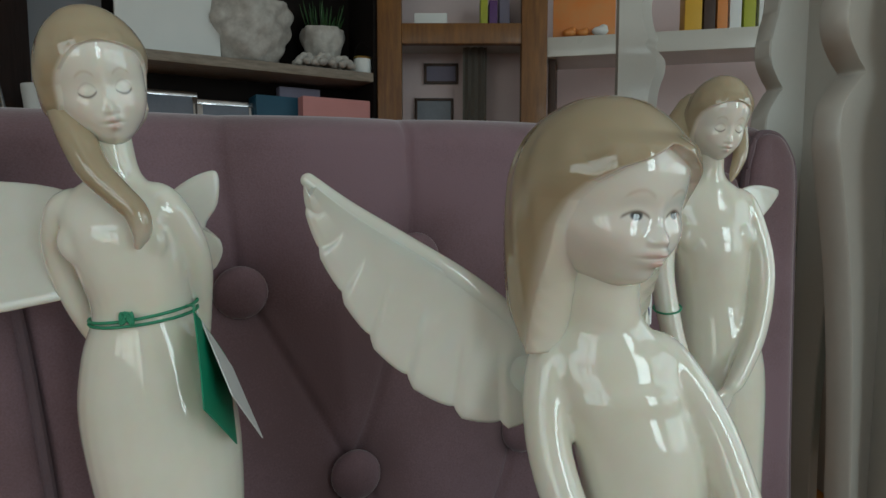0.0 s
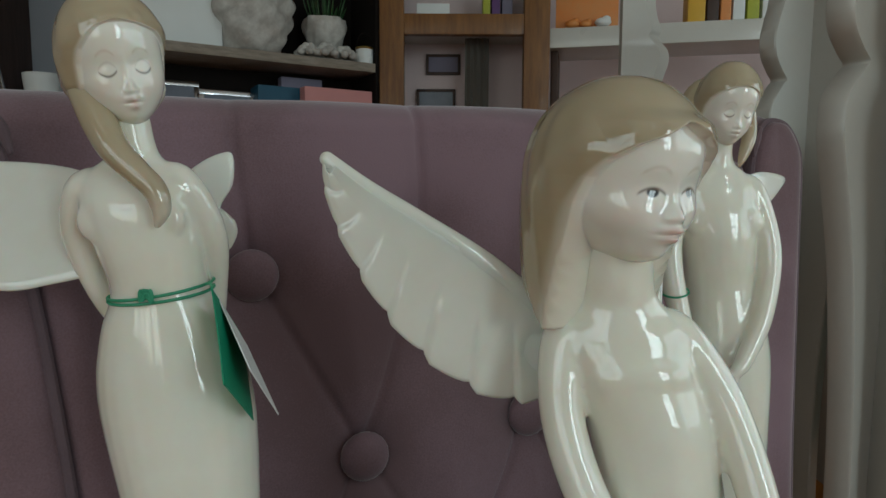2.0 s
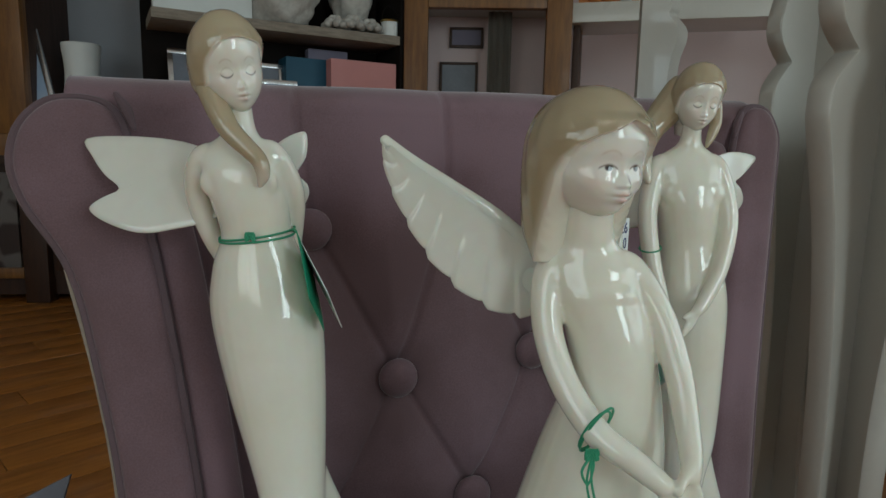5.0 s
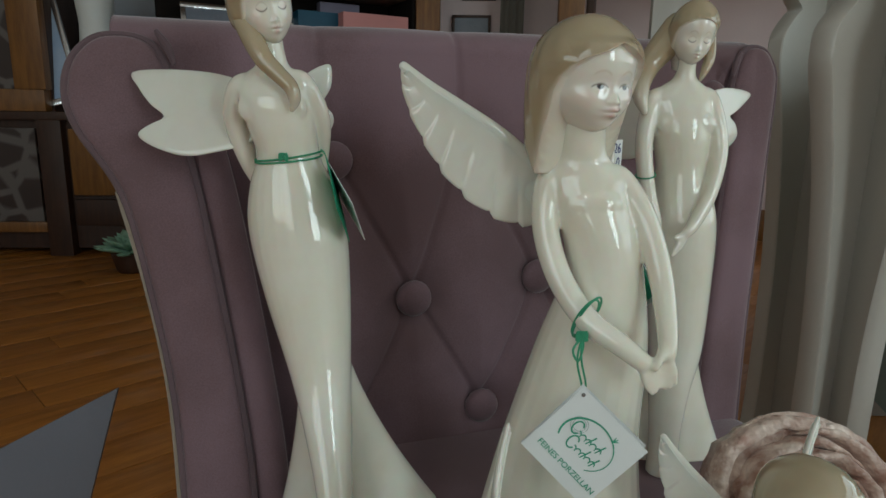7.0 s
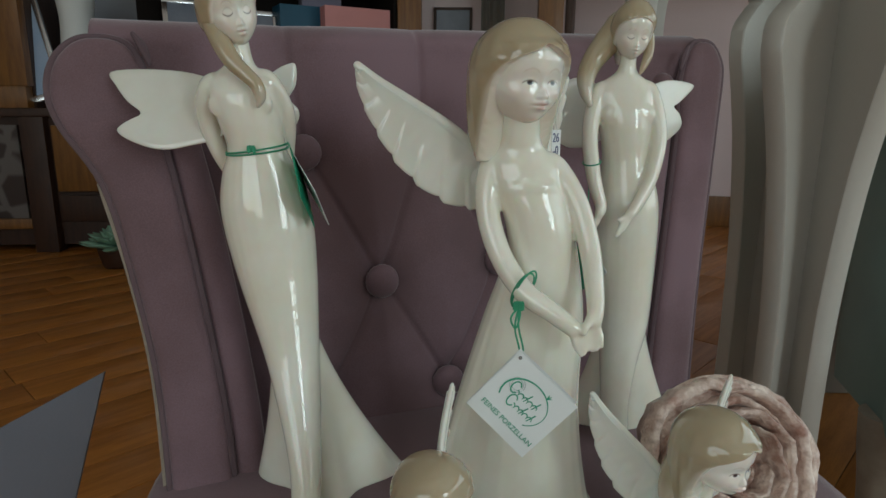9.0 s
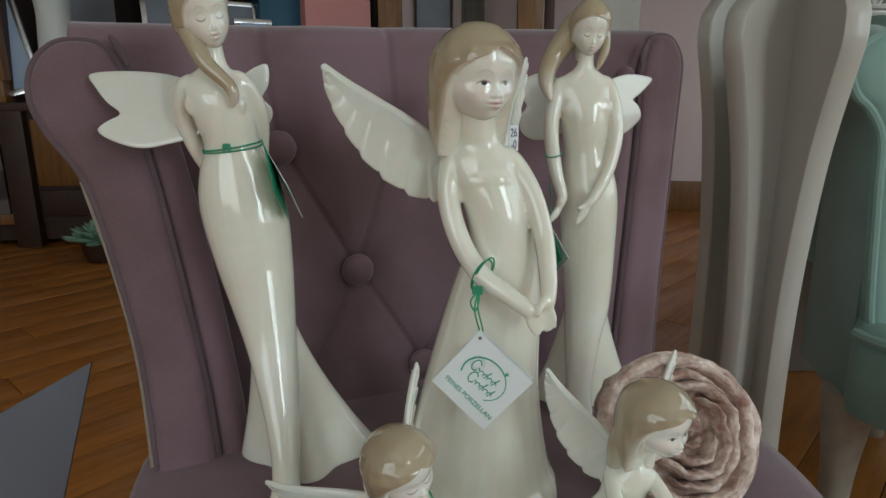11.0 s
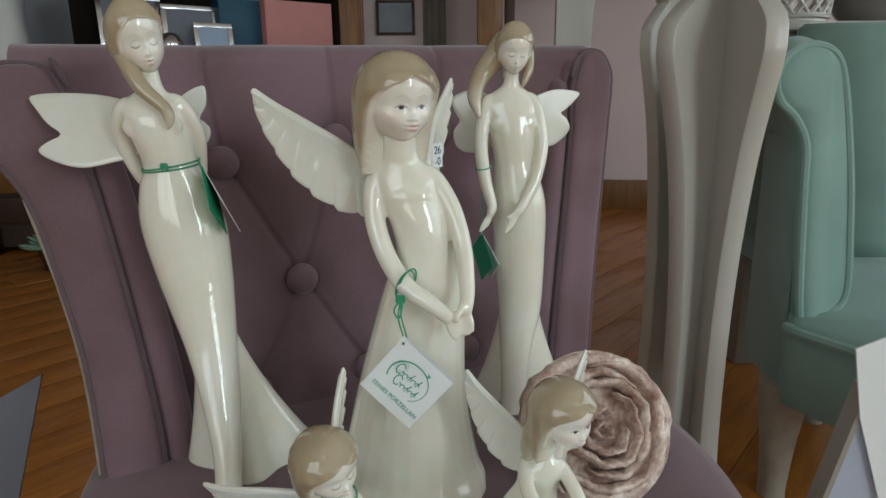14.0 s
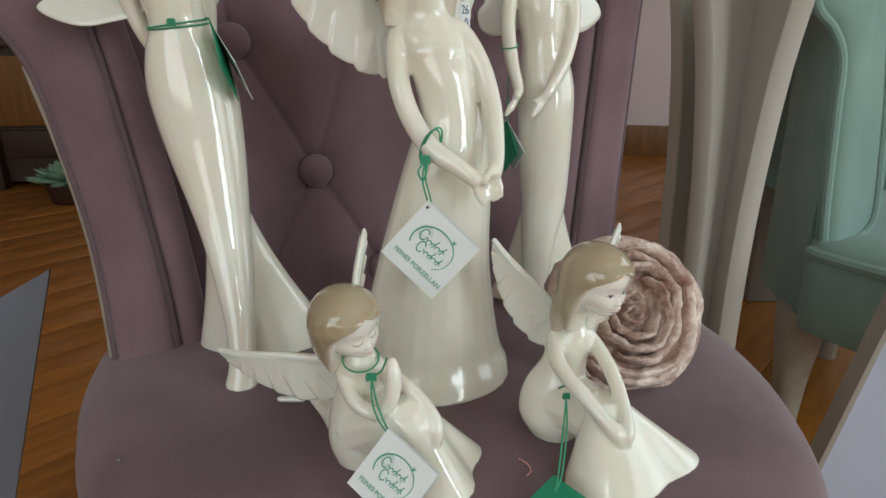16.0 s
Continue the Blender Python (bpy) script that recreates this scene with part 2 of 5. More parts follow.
lime_box = mat("lime_book_cloth", (0.42, 0.45, 0.03), 0.5, None, 9, 100, 0.2, 0.05)
purple_box = mat("purple_book_cloth", (0.13, 0.05, 0.2), 0.5, None, 9, 100, 0.2, 0.05)
gold = mat("brushed_gold", (0.7, 0.5, 0.16), 0.3, None, 30, 200, 0.3, 0.05, metal=1.0)
black_mat = mat("black_painted_wood", (0.012, 0.009, 0.008), 0.9, None, 9, 100, 0.3, 0.05, specular=0.15)
leaf_mat = mat("dusty_green_succulent", (0.16, 0.30, 0.20), 0.55, (0.26, 0.40, 0.29), 40, 200, 0.5, 0.1)
green_leaf = mat("dark_green_leaf", (0.03, 0.10, 0.025), 0.5, None, 40, 200, 0.5, 0.1)
cream_cloth = mat("cream_curtain_cloth", (0.27, 0.245, 0.21), 0.85, None, 6, 300, 0.3, 0.1)
grey_paper = mat("blue_grey_paper", (0.15, 0.16, 0.19), 0.6, None, 6, 300, 0.2, 0.05)
blue_paper = mat("pale_blue_grey_paper", (0.42, 0.46, 0.55), 0.6, None, 6, 300, 0.2, 0.05)


def pebble_material():
    m = bpy.data.materials.new("brown_pebble_print")
    m.use_nodes = True
    nt = m.node_tree
    tc, vo, ramp = nt.nodes.new("ShaderNodeTexCoord"), nt.nodes.new("ShaderNodeTexVoronoi"), nt.nodes.new("ShaderNodeValToRGB")
    vo.feature = "DISTANCE_TO_EDGE"
    vo.inputs["Scale"].default_value = 7.0
    nt.links.new(tc.outputs["Object"], vo.inputs["Vector"])
    nt.links.new(vo.outputs["Distance"], ramp.inputs["Fac"])
    ramp.color_ramp.elements[0].color, ramp.color_ramp.elements[0].position = (0.14, 0.12, 0.11, 1), 0.07
    ramp.color_ramp.elements[1].color, ramp.color_ramp.elements[1].position = (0.045, 0.028, 0.024, 1), 0.14
    b = nt.nodes["Principled BSDF"]
    nt.links.new(ramp.outputs["Color"], b.inputs["Base Color"])
    b.inputs["Roughness"].default_value = 0.35
    return m


pebbles = pebble_material()

# ---- the room ----
def structure(name, bm, material, label):
    return alone(name, bm, material, label=label, category=name.split("_")[0], kind="structure", smooth=30)


X0, X1, Y0, Y1, H = -3.0, 3.2, -2.5, 4.6, 2.7
floor_bm = bmesh.new()
box(floor_bm, X0, X1, Y0, Y1, -0.12, -0.004)
room_floor = structure("floor", floor_bm, dark_wood, "sub-floor under amber wooden floorboards")
structure("ceiling", boxed(X0, X1, Y0, Y1, H, H + 0.12), ceiling_paint, "plain white painted ceiling")
def turned_wall(name, at, rz, x0, x1, material, label):
    return alone(name, boxed(x0, x1, 0, 0.12, 0, H), material, at, 30, rz, label=label, category="wall", kind="structure")


turned_wall("wall_north", (1.5, 3.75, 0), -12, -2.6, 2.2, wall_paint, "dusty lilac painted back wall")
turned_wall("wall_northwest", (-2.1, 3.2, 0), 12, -1.2, 2.2, grey_blue_paint, "pale grey-blue painted wall")
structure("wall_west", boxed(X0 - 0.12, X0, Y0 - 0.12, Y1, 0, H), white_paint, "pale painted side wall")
east = bmesh.new()
for a in ((Y0 - 0.12, Y1, 0, 0.55), (Y0 - 0.12, Y1, 2.2, H), (Y0 - 0.12, -2.15, 0.55, 2.2), (1.85, Y1, 0.55, 2.2)):
    box(east, X1, X1 + 0.12, a[0], a[1], a[2], a[3])
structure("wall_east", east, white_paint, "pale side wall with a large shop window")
south = bmesh.new()
for a in ((X0, X1, 0, 0.55), (X0, X1, 2.2, H), (X0, -2.6, 0.55, 2.2), (-0.3, 1.8, 0.55, 2.2), (2.8, X1, 0.55, 2.2)):
    box(south, a[0], a[1], Y0 - 0.12, Y0, a[2], a[3])
structure("wall_south", south, white_paint, "unseen pale wall with a shop window and an added opening for fill light")
alone("baseboard", boxed(-2.3, 1.9, -0.024, -0.003, 0.0, 0.19, bevel=0.004), brown_wood, (1.5, 3.75, 0), 30, -12, label="brown wooden baseboard along the lilac wall", category="baseboard", kind="structure")
# the first opening, on the left, is made up to hold the fill light
for n, (a, b) in enumerate(((-2.6, -0.3), (1.8, 2.8))):
    win = tagged(new("window_%d" % (n + 1)), "unseen white-framed window with several panes behind the viewpoint", "window", kind="structure")
    win.matrix_world = pose(a, Y0 - 0.06, 0.55)
    w = b - a
    for x0, x1, z0, z1 in ((0, 0.06, 0, 1.65), (w - 0.06, w, 0, 1.65), (0.06, w - 0.06, 0, 0.06), (0.06, w - 0.06, 1.59, 1.65)):
        part("window_frame", boxed(x0, x1, -0.03, 0.03, z0, z1, bevel=0.004), white_lacquer, win)
    bars = round(w / 0.55)
    for k in range(1, bars):
        part("glazing_bar", boxed(w * k / bars - 0.03, w * k / bars + 0.03, -0.022, 0.022, 0.06, 1.59, bevel=0.004), white_lacquer, win)
    part("glazing_bar", boxed(0.06, w - 0.06, -0.018, 0.018, 0.80, 0.86, bevel=0.004), white_lacquer, win)
win = tagged(new("window_3"), "white-framed side window with several panes", "window", kind="structure")
win.matrix_world = pose(X1 + 0.06, -2.15, 0.55, 0, 0, 90)
w = 4.0
for x0, x1, z0, z1 in ((0, 0.06, 0, 1.65), (w - 0.06, w, 0, 1.65), (0.06, w - 0.06, 0, 0.06), (0.06, w - 0.06, 1.59, 1.65)):
    part("window_frame", boxed(x0, x1, -0.03, 0.03, z0, z1, bevel=0.004), white_lacquer, win)
for k in range(1, 6):
    part("glazing_bar", boxed(w * k / 6 - 0.03, w * k / 6 + 0.03, -0.022, 0.022, 0.06, 1.59, bevel=0.004), white_lacquer, win)
part("glazing_bar", boxed(0.06, w - 0.06, -0.018, 0.018, 0.80, 0.86, bevel=0.004), white_lacquer, win)

# a bar of four small spot lamps under the ceiling
bar = thing("ceiling_lamp", (0, -2.0, H), label="white metal ceiling bar with four small spot lamps", category="lamp")
part("bar", boxed(-0.55, 0.55, -0.03, 0.03, -0.035, -0.002, bevel=0.006), white_lacquer, bar)
for x in (-0.45, -0.15, 0.15, 0.45):
    part("stem", tubed([(x, 0, -0.03, 0.008), (x, 0, -0.09, 0.008)], n=8, steps=2), silver, bar)
    part("shade", turned(bmesh.new(), [(0.012, -0.085), (0.04, -0.10), (0.045, -0.15), (0.043, -0.15), (0.038, -0.105), (0.010, -0.095)], at=(x, 0, 0)), silver, bar)

# ---- the mauve wing chair ----
chair = thing("wing_chair", (0.0817, 0.2369, 0.0), 22.0, label="mauve velvet wing chair with button-tufted back and rounded seat", category="armchair")
SEAT = 0.42
TUFTS = [(-0.1385, 0.672), (-0.0235, 0.690), (0.0915, 0.695), (-0.071, 0.550), (0.053, 0.562), (-0.128, 0.441), (-0.007, 0.443), (0.113, 0.443)]
SEAMS = [((a[0], a[1]), (b[0], b[1])) for a in TUFTS for b in TUFTS if 0.05 < a[1] - b[1] < 0.16 and abs(a[0] - b[0]) < 0.1]
SEAMS += [((-0.1385, 0.672), (-0.154, 0.80)), ((-0.0235, 0.690), (-0.029, 0.80)), ((0.0915, 0.695), (0.100, 0.80))]


def seam_distance(u, z):
    best = 9.0
    for (ax, az), (bx, bz) in SEAMS:
        dx, dz = bx - ax, bz - az
        t = max(0.0, min(1.0, ((u - ax) * dx + (z - az) * dz) / (dx * dx + dz * dz)))
        best = min(best, math.hypot(u - ax - t * dx, z - az - t * dz))
    return best


def back_v(u, z):
    """Depth of the tufted face of the backrest."""
    v = 0.176 + 0.11 * (z - 0.42)
    d = seam_distance(u, z)
    b = min(math.hypot(u - a, z - c) for a, c in TUFTS)
    v += 0.0034 * math.exp(-(d / 0.0028) ** 2) + 0.0012 * math.exp(-(d / 0.012) ** 2) + 0.010 * math.exp(-(b / 0.024) ** 2) - 0.006 * (1 - math.exp(-(d / 0.030) ** 2))
    v -= 0.006 * max(0.0, (abs(u) - 0.19) / 0.09) ** 2
    return v


back = bmesh.new()
us = np.linspace(-1.0, 1.0, 240)


def span(q, z):
    """Across the backrest at height z; it widens towards the top."""
    t = min(1.0, max(0.0, (z - 0.41) / 0.34))
    return np.interp(q, (-1, 1), (-0.246 - 0.052 * t, 0.226 + 0.066 * t))


rings = []
for k in range(200):
    z = 0.38 + k * (0.755 - 0.38) / 199
    rings.append([Vector((u, back_v(u, z), z + 0.012 * (u + 0.285) / 0.585 * max(0, (z - 0.6) / 0.155))) for u in (span(q, z) for q in us)])
for k in range(1, 15):
    a = k / 14 * math.pi
    rings.append([Vector((u, back_v(u, 0.748) + 0.036 * (1 - math.cos(a)), 0.755 + 0.012 * (u + 0.285) / 0.585 + 0.024 * math.sin(a))) for u in (span(q, 0.75) for q in us)])
rings.append([Vector((span(q, 0.38), 0.27, 0.38)) for q in us])
grid = [[back.verts.new(c) for c in r] for r in rings]
for a, b in zip(grid, grid[1:]):
    for i in range(len(us) - 1):
        back.faces.new((a[i], a[i + 1], b[i + 1], b[i]))
for side in (0, -1):
    back.faces.new([r[side] for r in grid])
back.faces.new([v for v in grid[0]] + [v for v in grid[-1]][::-1])
part("backrest", back, velvet, chair, smooth=180)
for a, c in TUFTS:
    b = bmesh.new()
    ball(b, (0, 0, 0), (0.0165, 0.010, 0.0165))
    ob = part("button", b, velvet, chair, smooth=180)
    ob.location = (a, back_v(a, c) - 0.011, c - 0.002)

# seat: a rounded cushion over an upholstered frame
def seat_outline(grow=0.0, n=96):
    out = []
    for k in range(n):
        t = k * math.tau / n
        u, v = -0.012 + (0.28 + grow) * math.cos(t), 0.07 + (0.36 + grow) * math.sin(t)
        out.append((u, min(v, 0.17)))
    return out


cushion = bmesh.new()
rings = []
for s, z in ((0.0, SEAT - 0.115), (0.0, SEAT - 0.035), (-0.003, SEAT - 0.02), (-0.012, SEAT - 0.007), (-0.028, SEAT), (-0.06, SEAT + 0.001), (-0.12, SEAT + 0.001), (-0.2, SEAT + 0.001), (-0.27, SEAT + 0.001)):
    rings.append([Vector((u, v, z)) for u, v in seat_outline(s)])
skin_rings(cushion, rings)
part("seat", cushion, velvet, chair, smooth=60)
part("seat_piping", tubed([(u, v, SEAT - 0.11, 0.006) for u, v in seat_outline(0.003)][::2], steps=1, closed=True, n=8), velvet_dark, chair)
for u, v in ((-0.2, -0.1), (0.18, -0.1), (-0.2, 0.24), (0.2, 0.24)):
    part("leg", turned(bmesh.new(), [(0.014, 0), (0.016, 0.02), (0.022, 0.2), (0.026, SEAT - 0.1)], at=(u, v, 0)), white_lacquer, chair)

# wings: a scrolled front panel with piping, an inner roll and a beige outer side
def wing(side, v0, lean, outer, inner):
    """outer, inner: (u, z) from the foot upwards; the scroll closes between them at the top. v0, lean: depth at the seat and recline."""
    loop = [(p[0], p[1]) for p in spline([(*p, 0) for p in outer] + [(*p, 0) for p in inner[::-1]], 6)]
    cz = sum(p[1] for p in loop) / len(loop)

    def v(z):
        return v0 + lean * (z - 0.41)

    bm = bmesh.new()
    rings = []
    for s, dv in ((0.3, -0.004), (0.6, -0.0045), (0.86, -0.003), (0.95, 0.0), (1.0, 0.006), (1.0, 0.03), (1.0, 0.06), (0.98, 0.09)):
        ring = []
        for u, z in loop:
            near_u = np.interp(z, [p[1] for p in outer], [p[0] for p in outer])
            far_u = np.interp(z, [p[1] for p in inner], [p[0] for p in inner])
            m = 0.5 * (near_u + far_u)
            zz = cz + (z - cz) * (1.0 - 0.05 * (1 - s))
            ring.append(Vector((m + (u - m) * s, v(zz) + dv, zz)))
        rings.append(ring)
    skin_rings(bm, rings)
    part("wing_panel", bm, velvet, chair, smooth=60)
    part("wing_piping", tubed([(p[0], v(p[1]) + 0.003, p[1], 0.0036) for p in loop], steps=1, n=8), velvet_dark, chair)
    bm = bmesh.new()
    skin_rings(bm, [[Vector((p[0] + side * (0.002 + w), v(p[1]) + dv, p[1])) for w, dv in ((0, 0.012), (0.005, 0.013), (0.009, 0.09), (0.003, 0.1))]
                    for p in spline([(*q, 0) for q in outer[:4]], 5)])
    part("outer_side", bm, linen, chair, "beige linen outer side of the wing")
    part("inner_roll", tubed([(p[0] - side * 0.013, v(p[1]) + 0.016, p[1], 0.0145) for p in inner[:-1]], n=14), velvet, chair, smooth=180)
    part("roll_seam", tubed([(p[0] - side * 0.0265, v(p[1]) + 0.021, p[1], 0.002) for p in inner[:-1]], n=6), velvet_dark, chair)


wing(-1, 0.108, 0.25, [(-0.262, 0.39), (-0.266, 0.50), (-0.278, 0.58), (-0.294, 0.65), (-0.320, 0.695), (-0.327, 0.722), (-0.320, 0.746), (-0.300, 0.760)],
     [(-0.216, 0.39), (-0.219, 0.46), (-0.2295, 0.55), (-0.243, 0.64), (-0.255, 0.70), (-0.268, 0.752)])
wing(1, 0.125, 0.2, [(0.243, 0.39), (0.262, 0.50), (0.279, 0.583), (0.302, 0.69), (0.313, 0.74), (0.313, 0.762), (0.300, 0.780)],
     [(0.190, 0.39), (0.203, 0.46), (0.229, 0.583), (0.250, 0.684), (0.257, 0.735), (0.275, 0.776)])
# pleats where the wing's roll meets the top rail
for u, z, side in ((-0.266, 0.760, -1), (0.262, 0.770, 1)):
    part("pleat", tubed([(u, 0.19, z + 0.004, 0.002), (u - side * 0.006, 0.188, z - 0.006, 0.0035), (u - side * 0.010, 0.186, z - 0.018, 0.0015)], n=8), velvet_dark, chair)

# ---- porcelain figurines ----
SKIN, FACE_TONE, HAIR_TONE, PALE_HAIR = ((0.85, 0.828, 0.735), (0.84, 0.807, 0.745), (0.43, 0.35, 0.235), (0.72, 0.67, 0.575))


def painted_glaze():
    """Porcelain glaze over the colours that were brushed and sprayed on before firing."""
    m = mat("painted_porcelain_glaze", (1.0, 1.0, 1.0), 0.075, (0.90, 0.87, 0.80), 14, 60, 0.45, 0.0, coat=0.6, rough_var=0.03, subsurface=0.15)
    nt = m.node_tree
    b = nt.nodes["Principled BSDF"]
    old = b.inputs["Base Color"].links[0].from_socket
    at, mix = nt.nodes.new("ShaderNodeAttribute"), nt.nodes.new("ShaderNodeMix")
    at.attribute_name = "paint"
    mix.data_type, mix.blend_type = "RGBA", "MULTIPLY"
    mix.inputs["Factor"].default_value = 1.0
    nt.links.new(at.outputs["Color"], mix.inputs["A"])
    nt.links.new(old, mix.inputs["B"])
    nt.links.new(mix.outputs["Result"], b.inputs["Base Color"])
    return m


PORCELAIN = [painted_glaze(), wing_glaze]


class Clay:
    """The raw pieces of a figurine: body, loose hair, wings and finely modelled heads."""
    def __init__(self):
        self.skin, self.hair, self.wings = (bmesh.new() for _ in range(3))
        self.heads = []
        self.ends = None

    def fire(self, name, base, voxel, label, category="figurine"):
        wings = bpy.data.meshes.new("wings")
        bmesh.ops.recalc_face_normals(self.wings, faces=self.wings.faces)
        self.wings.to_mesh(wings)
        self.wings.free()
        bm = gather([fused(self.skin, voxel, 12), fused(self.hair, voxel * 0.8, 6) if len(self.hair.verts) else None, wings])
        tint = bm.verts.layers.float_color.new("paint")
        for f in bm.faces:
            for v in f.verts:
                if f.material_index == 1:
                    p = 1.0 if self.ends is None else min(1.0, max(0.0, (v.co.z - self.ends[0]) / (self.ends[1] - self.ends[0])))
                    v[tint] = (*(h * p + q * (1 - p) for h, q in zip(HAIR_TONE, PALE_HAIR)), 1)
                else:
                    v[tint] = (*SKIN, 1)
            f.material_index = 1 if f.material_index == 2 else 0
        for co, colour in self.heads:
            grid = [[bm.verts.new(c) for c in row] for row in co]
            for row, tones in zip(grid, colour):
                for v, c in zip(row, tones):
                    v[tint] = (*c, 1)
            n = len(grid[0])
            for r0, r1 in zip(grid, grid[1:]):
                for i in range(n):
                    bm.faces.new((r0[i], r0[(i + 1) % n], r1[(i + 1) % n], r1[i]))
            bm.faces.new(grid[0][::-1])
            bm.faces.new(grid[-1])
        bmesh.ops.translate(bm, vec=-Vector(base), verts=bm.verts)
        return alone(name, bm, PORCELAIN, base, smooth=180, label=label, category=category)


FACE = [(-0.0300, 0.0040, 0.0055), (-0.0258, 0.0050, 0.0080), (-0.0242, 0.0072, 0.0130), (-0.0225, 0.0098, 0.0172), (-0.0192, 0.0140, 0.0208), (-0.0130, 0.0195, 0.0236), (-0.0060, 0.0232, 0.0250),
        (0.0010, 0.0243, 0.0250), (0.0080, 0.0248, 0.0266), (0.0160, 0.0242, 0.0266), (0.0240, 0.0205, 0.0232), (0.0300, 0.0125, 0.0150), (0.0365, 0.003, 0.004)]
HAIR = [(-0.0480, 0.0190, 0.020), (-0.0465, 0.0225, 0.0225), (-0.0430, 0.0250, 0.025), (-0.0360, 0.0278, 0.029), (-0.0250, 0.0292, 0.032), (-0.0120, 0.0302, 0.0340), (0.0, 0.0304, 0.0350),
        (0.0100, 0.0296, 0.0345), (0.0200, 0.0262, 0.0308), (0.0280, 0.0203, 0.0245), (0.0335, 0.0128, 0.0160), (0.0358, 0.0070, 0.0090), (0.0365, 0.0022, 0.0030)]
CHILD_LINE = [(-0.060, 92), (-0.045, 88), (-0.034, 84), (-0.024, 79), (-0.014, 74), (-0.004, 69), (0.004, 61), (0.010, 49), (0.0150, 32), (0.0180, 16), (0.0208, 5), (0.0222, 0), (0.05, 0)]
ADULT_LINE = [(-0.060, 160), (-0.034, 155), (-0.024, 145), (-0.017, 118), (-0.011, 92), (-0.004, 80), (0.004, 72), (0.010, 60), (0.0150, 42), (0.0185, 22), (0.0205, 0), (0.05, 0)]


def bell(a, w):
    return np.exp(-(a / w) ** 2)


def ease(a):
    a = np.clip(a, 0.0, 1.0)
    return a * a * (3 - 2 * a)


def head(clay, c, yaw, pitch, roll, k, adult=False, awake=True, low=-0.048, fine=1.0, sweep=0.0):
    """A modelled head in one skin: face with brow, lids, nose, lips and chin, under a hood of hair with a raised rim. It looks along -y before it is turned."""
    shape = (0.82 * k, 0.84 * k, 1.06 * k, 1) if adult else (k, k, k, 1)
    line = ADULT_LINE if adult else CHILD_LINE
    m = Matrix.Translation(c) @ pose(0, 0, 0, 0, 0, yaw) @ pose(0, 0, 0, pitch) @ pose(0, 0, 0, 0, roll) @ Matrix.Diagonal(shape)
    z = np.concatenate([np.linspace(low, -0.0265, int(26 * fine)), np.linspace(-0.0262, 0.0235, int(180 * fine)), 0.0365 - 0.0128 * np.linspace(1, 0, int(36 * fine)) ** 1.6])
    p = np.concatenate([np.linspace(-1.4, 1.4, int(230 * fine)), np.linspace(1.4, math.tau - 1.4, int(80 * fine))[1:-1]])
    p = np.where(p > math.pi, p - math.tau, p)
    Z, P = np.meshgrid(z, p, indexing="ij")
    fs, hs = np.array(spline(FACE, 10)), np.array(spline(HAIR, 10))
    stretch = np.where(Z > 0, Z, Z * -0.048 / low)
    w, back = np.interp(stretch, hs[:, 0], hs[:, 1]), np.interp(stretch, hs[:, 0], hs[:, 2])
    S, C = np.sin(P), np.cos(P)

    def oval(fw, fd):
        return 1 / np.sqrt((S / fw) ** 2 + (C / fd) ** 2)

    face = oval(np.interp(Z, fs[:, 0], fs[:, 1]), np.interp(Z, fs[:, 0], fs[:, 2]))
    soft = np.logaddexp(Z * 260, -0.008 * 260) / 260
    held = oval(np.interp(soft, fs[:, 0], fs[:, 1]), np.interp(soft, fs[:, 0], fs[:, 2]))
    outer = 1.05 * oval(w, np.where(C < 0, back, 0.93 * w))
    X = face * S
    A = np.abs(X)
    front = (C > 0.1) * 1.0
    ex, ez, nose, mouth = (0.0092, 0.0002, -0.0085, -0.0142) if adult else (0.0078, 0.0004, -0.0066, -0.0124)
    thin = 0.8 if adult else 1.0
    relief = -0.0013 * bell(A - ex, 0.0062) * bell(Z - ez - 0.0010, 0.0045) + (0.0012 if not awake else 0.0007) * bell(A - ex, 0.0044) * bell(Z - ez, 0.0030)
    relief += 0.0009 * bell(X, 0.0022) * ease((Z - nose) / 0.003) * ease((ez + 0.006 - Z) / 0.008)
    relief += 0.0034 * bell(X, 0.0026 * thin) * bell(Z - nose, 0.0026) + 0.0008 * bell(A - 0.0026, 0.0015) * bell(Z - nose + 0.0006, 0.0015)
    relief += 0.0020 * bell(X, 0.0074) * bell(Z - mouth, 0.0052)
    relief += 0.0029 * bell(X, 0.0038 * thin) * bell(Z - mouth - 0.0015, 0.0015) + 0.0026 * bell(X, 0.0033 * thin) * bell(Z - mouth + 0.0018, 0.0016) - 0.0008 * bell(X, 0.0042) * bell(Z - mouth, 0.0006)
    relief += 0.0019 * bell(X, 0.0052) * bell(Z + 0.0208, 0.0034) + 0.0016 * bell(A - 0.0125, 0.0075) * bell(Z - nose + 0.001, 0.0075)
    face = face + relief * front
    edge = np.radians(np.interp(Z, [q[0] for q in line], [q[1] for q in line])) * (1 + sweep * np.sign(P) * ease((Z + 0.016) / 0.012) * ease((0.0205 - Z) / 0.006))
    far = np.abs(P) - edge
    rim = (0.0018 if adult else 0.0036) * (1 + 0.35 * bell(P - 0.2, 0.16) * bell(Z - 0.0205, 0.004))
    brim = held + rim
    q = np.clip((np.sqrt(np.maximum(far, 0) ** 2 + 0.03) - 0.173) / 0.62, 0, 1)
    hair = brim + (np.maximum(outer, brim * ease((Z + 0.03) / 0.02)) - brim) * q * (2 - q)
    top = ease((Z - 0.0215) / 0.005)
    hair = np.where(Z > 0.0215, hair + (outer - hair) * top, hair)
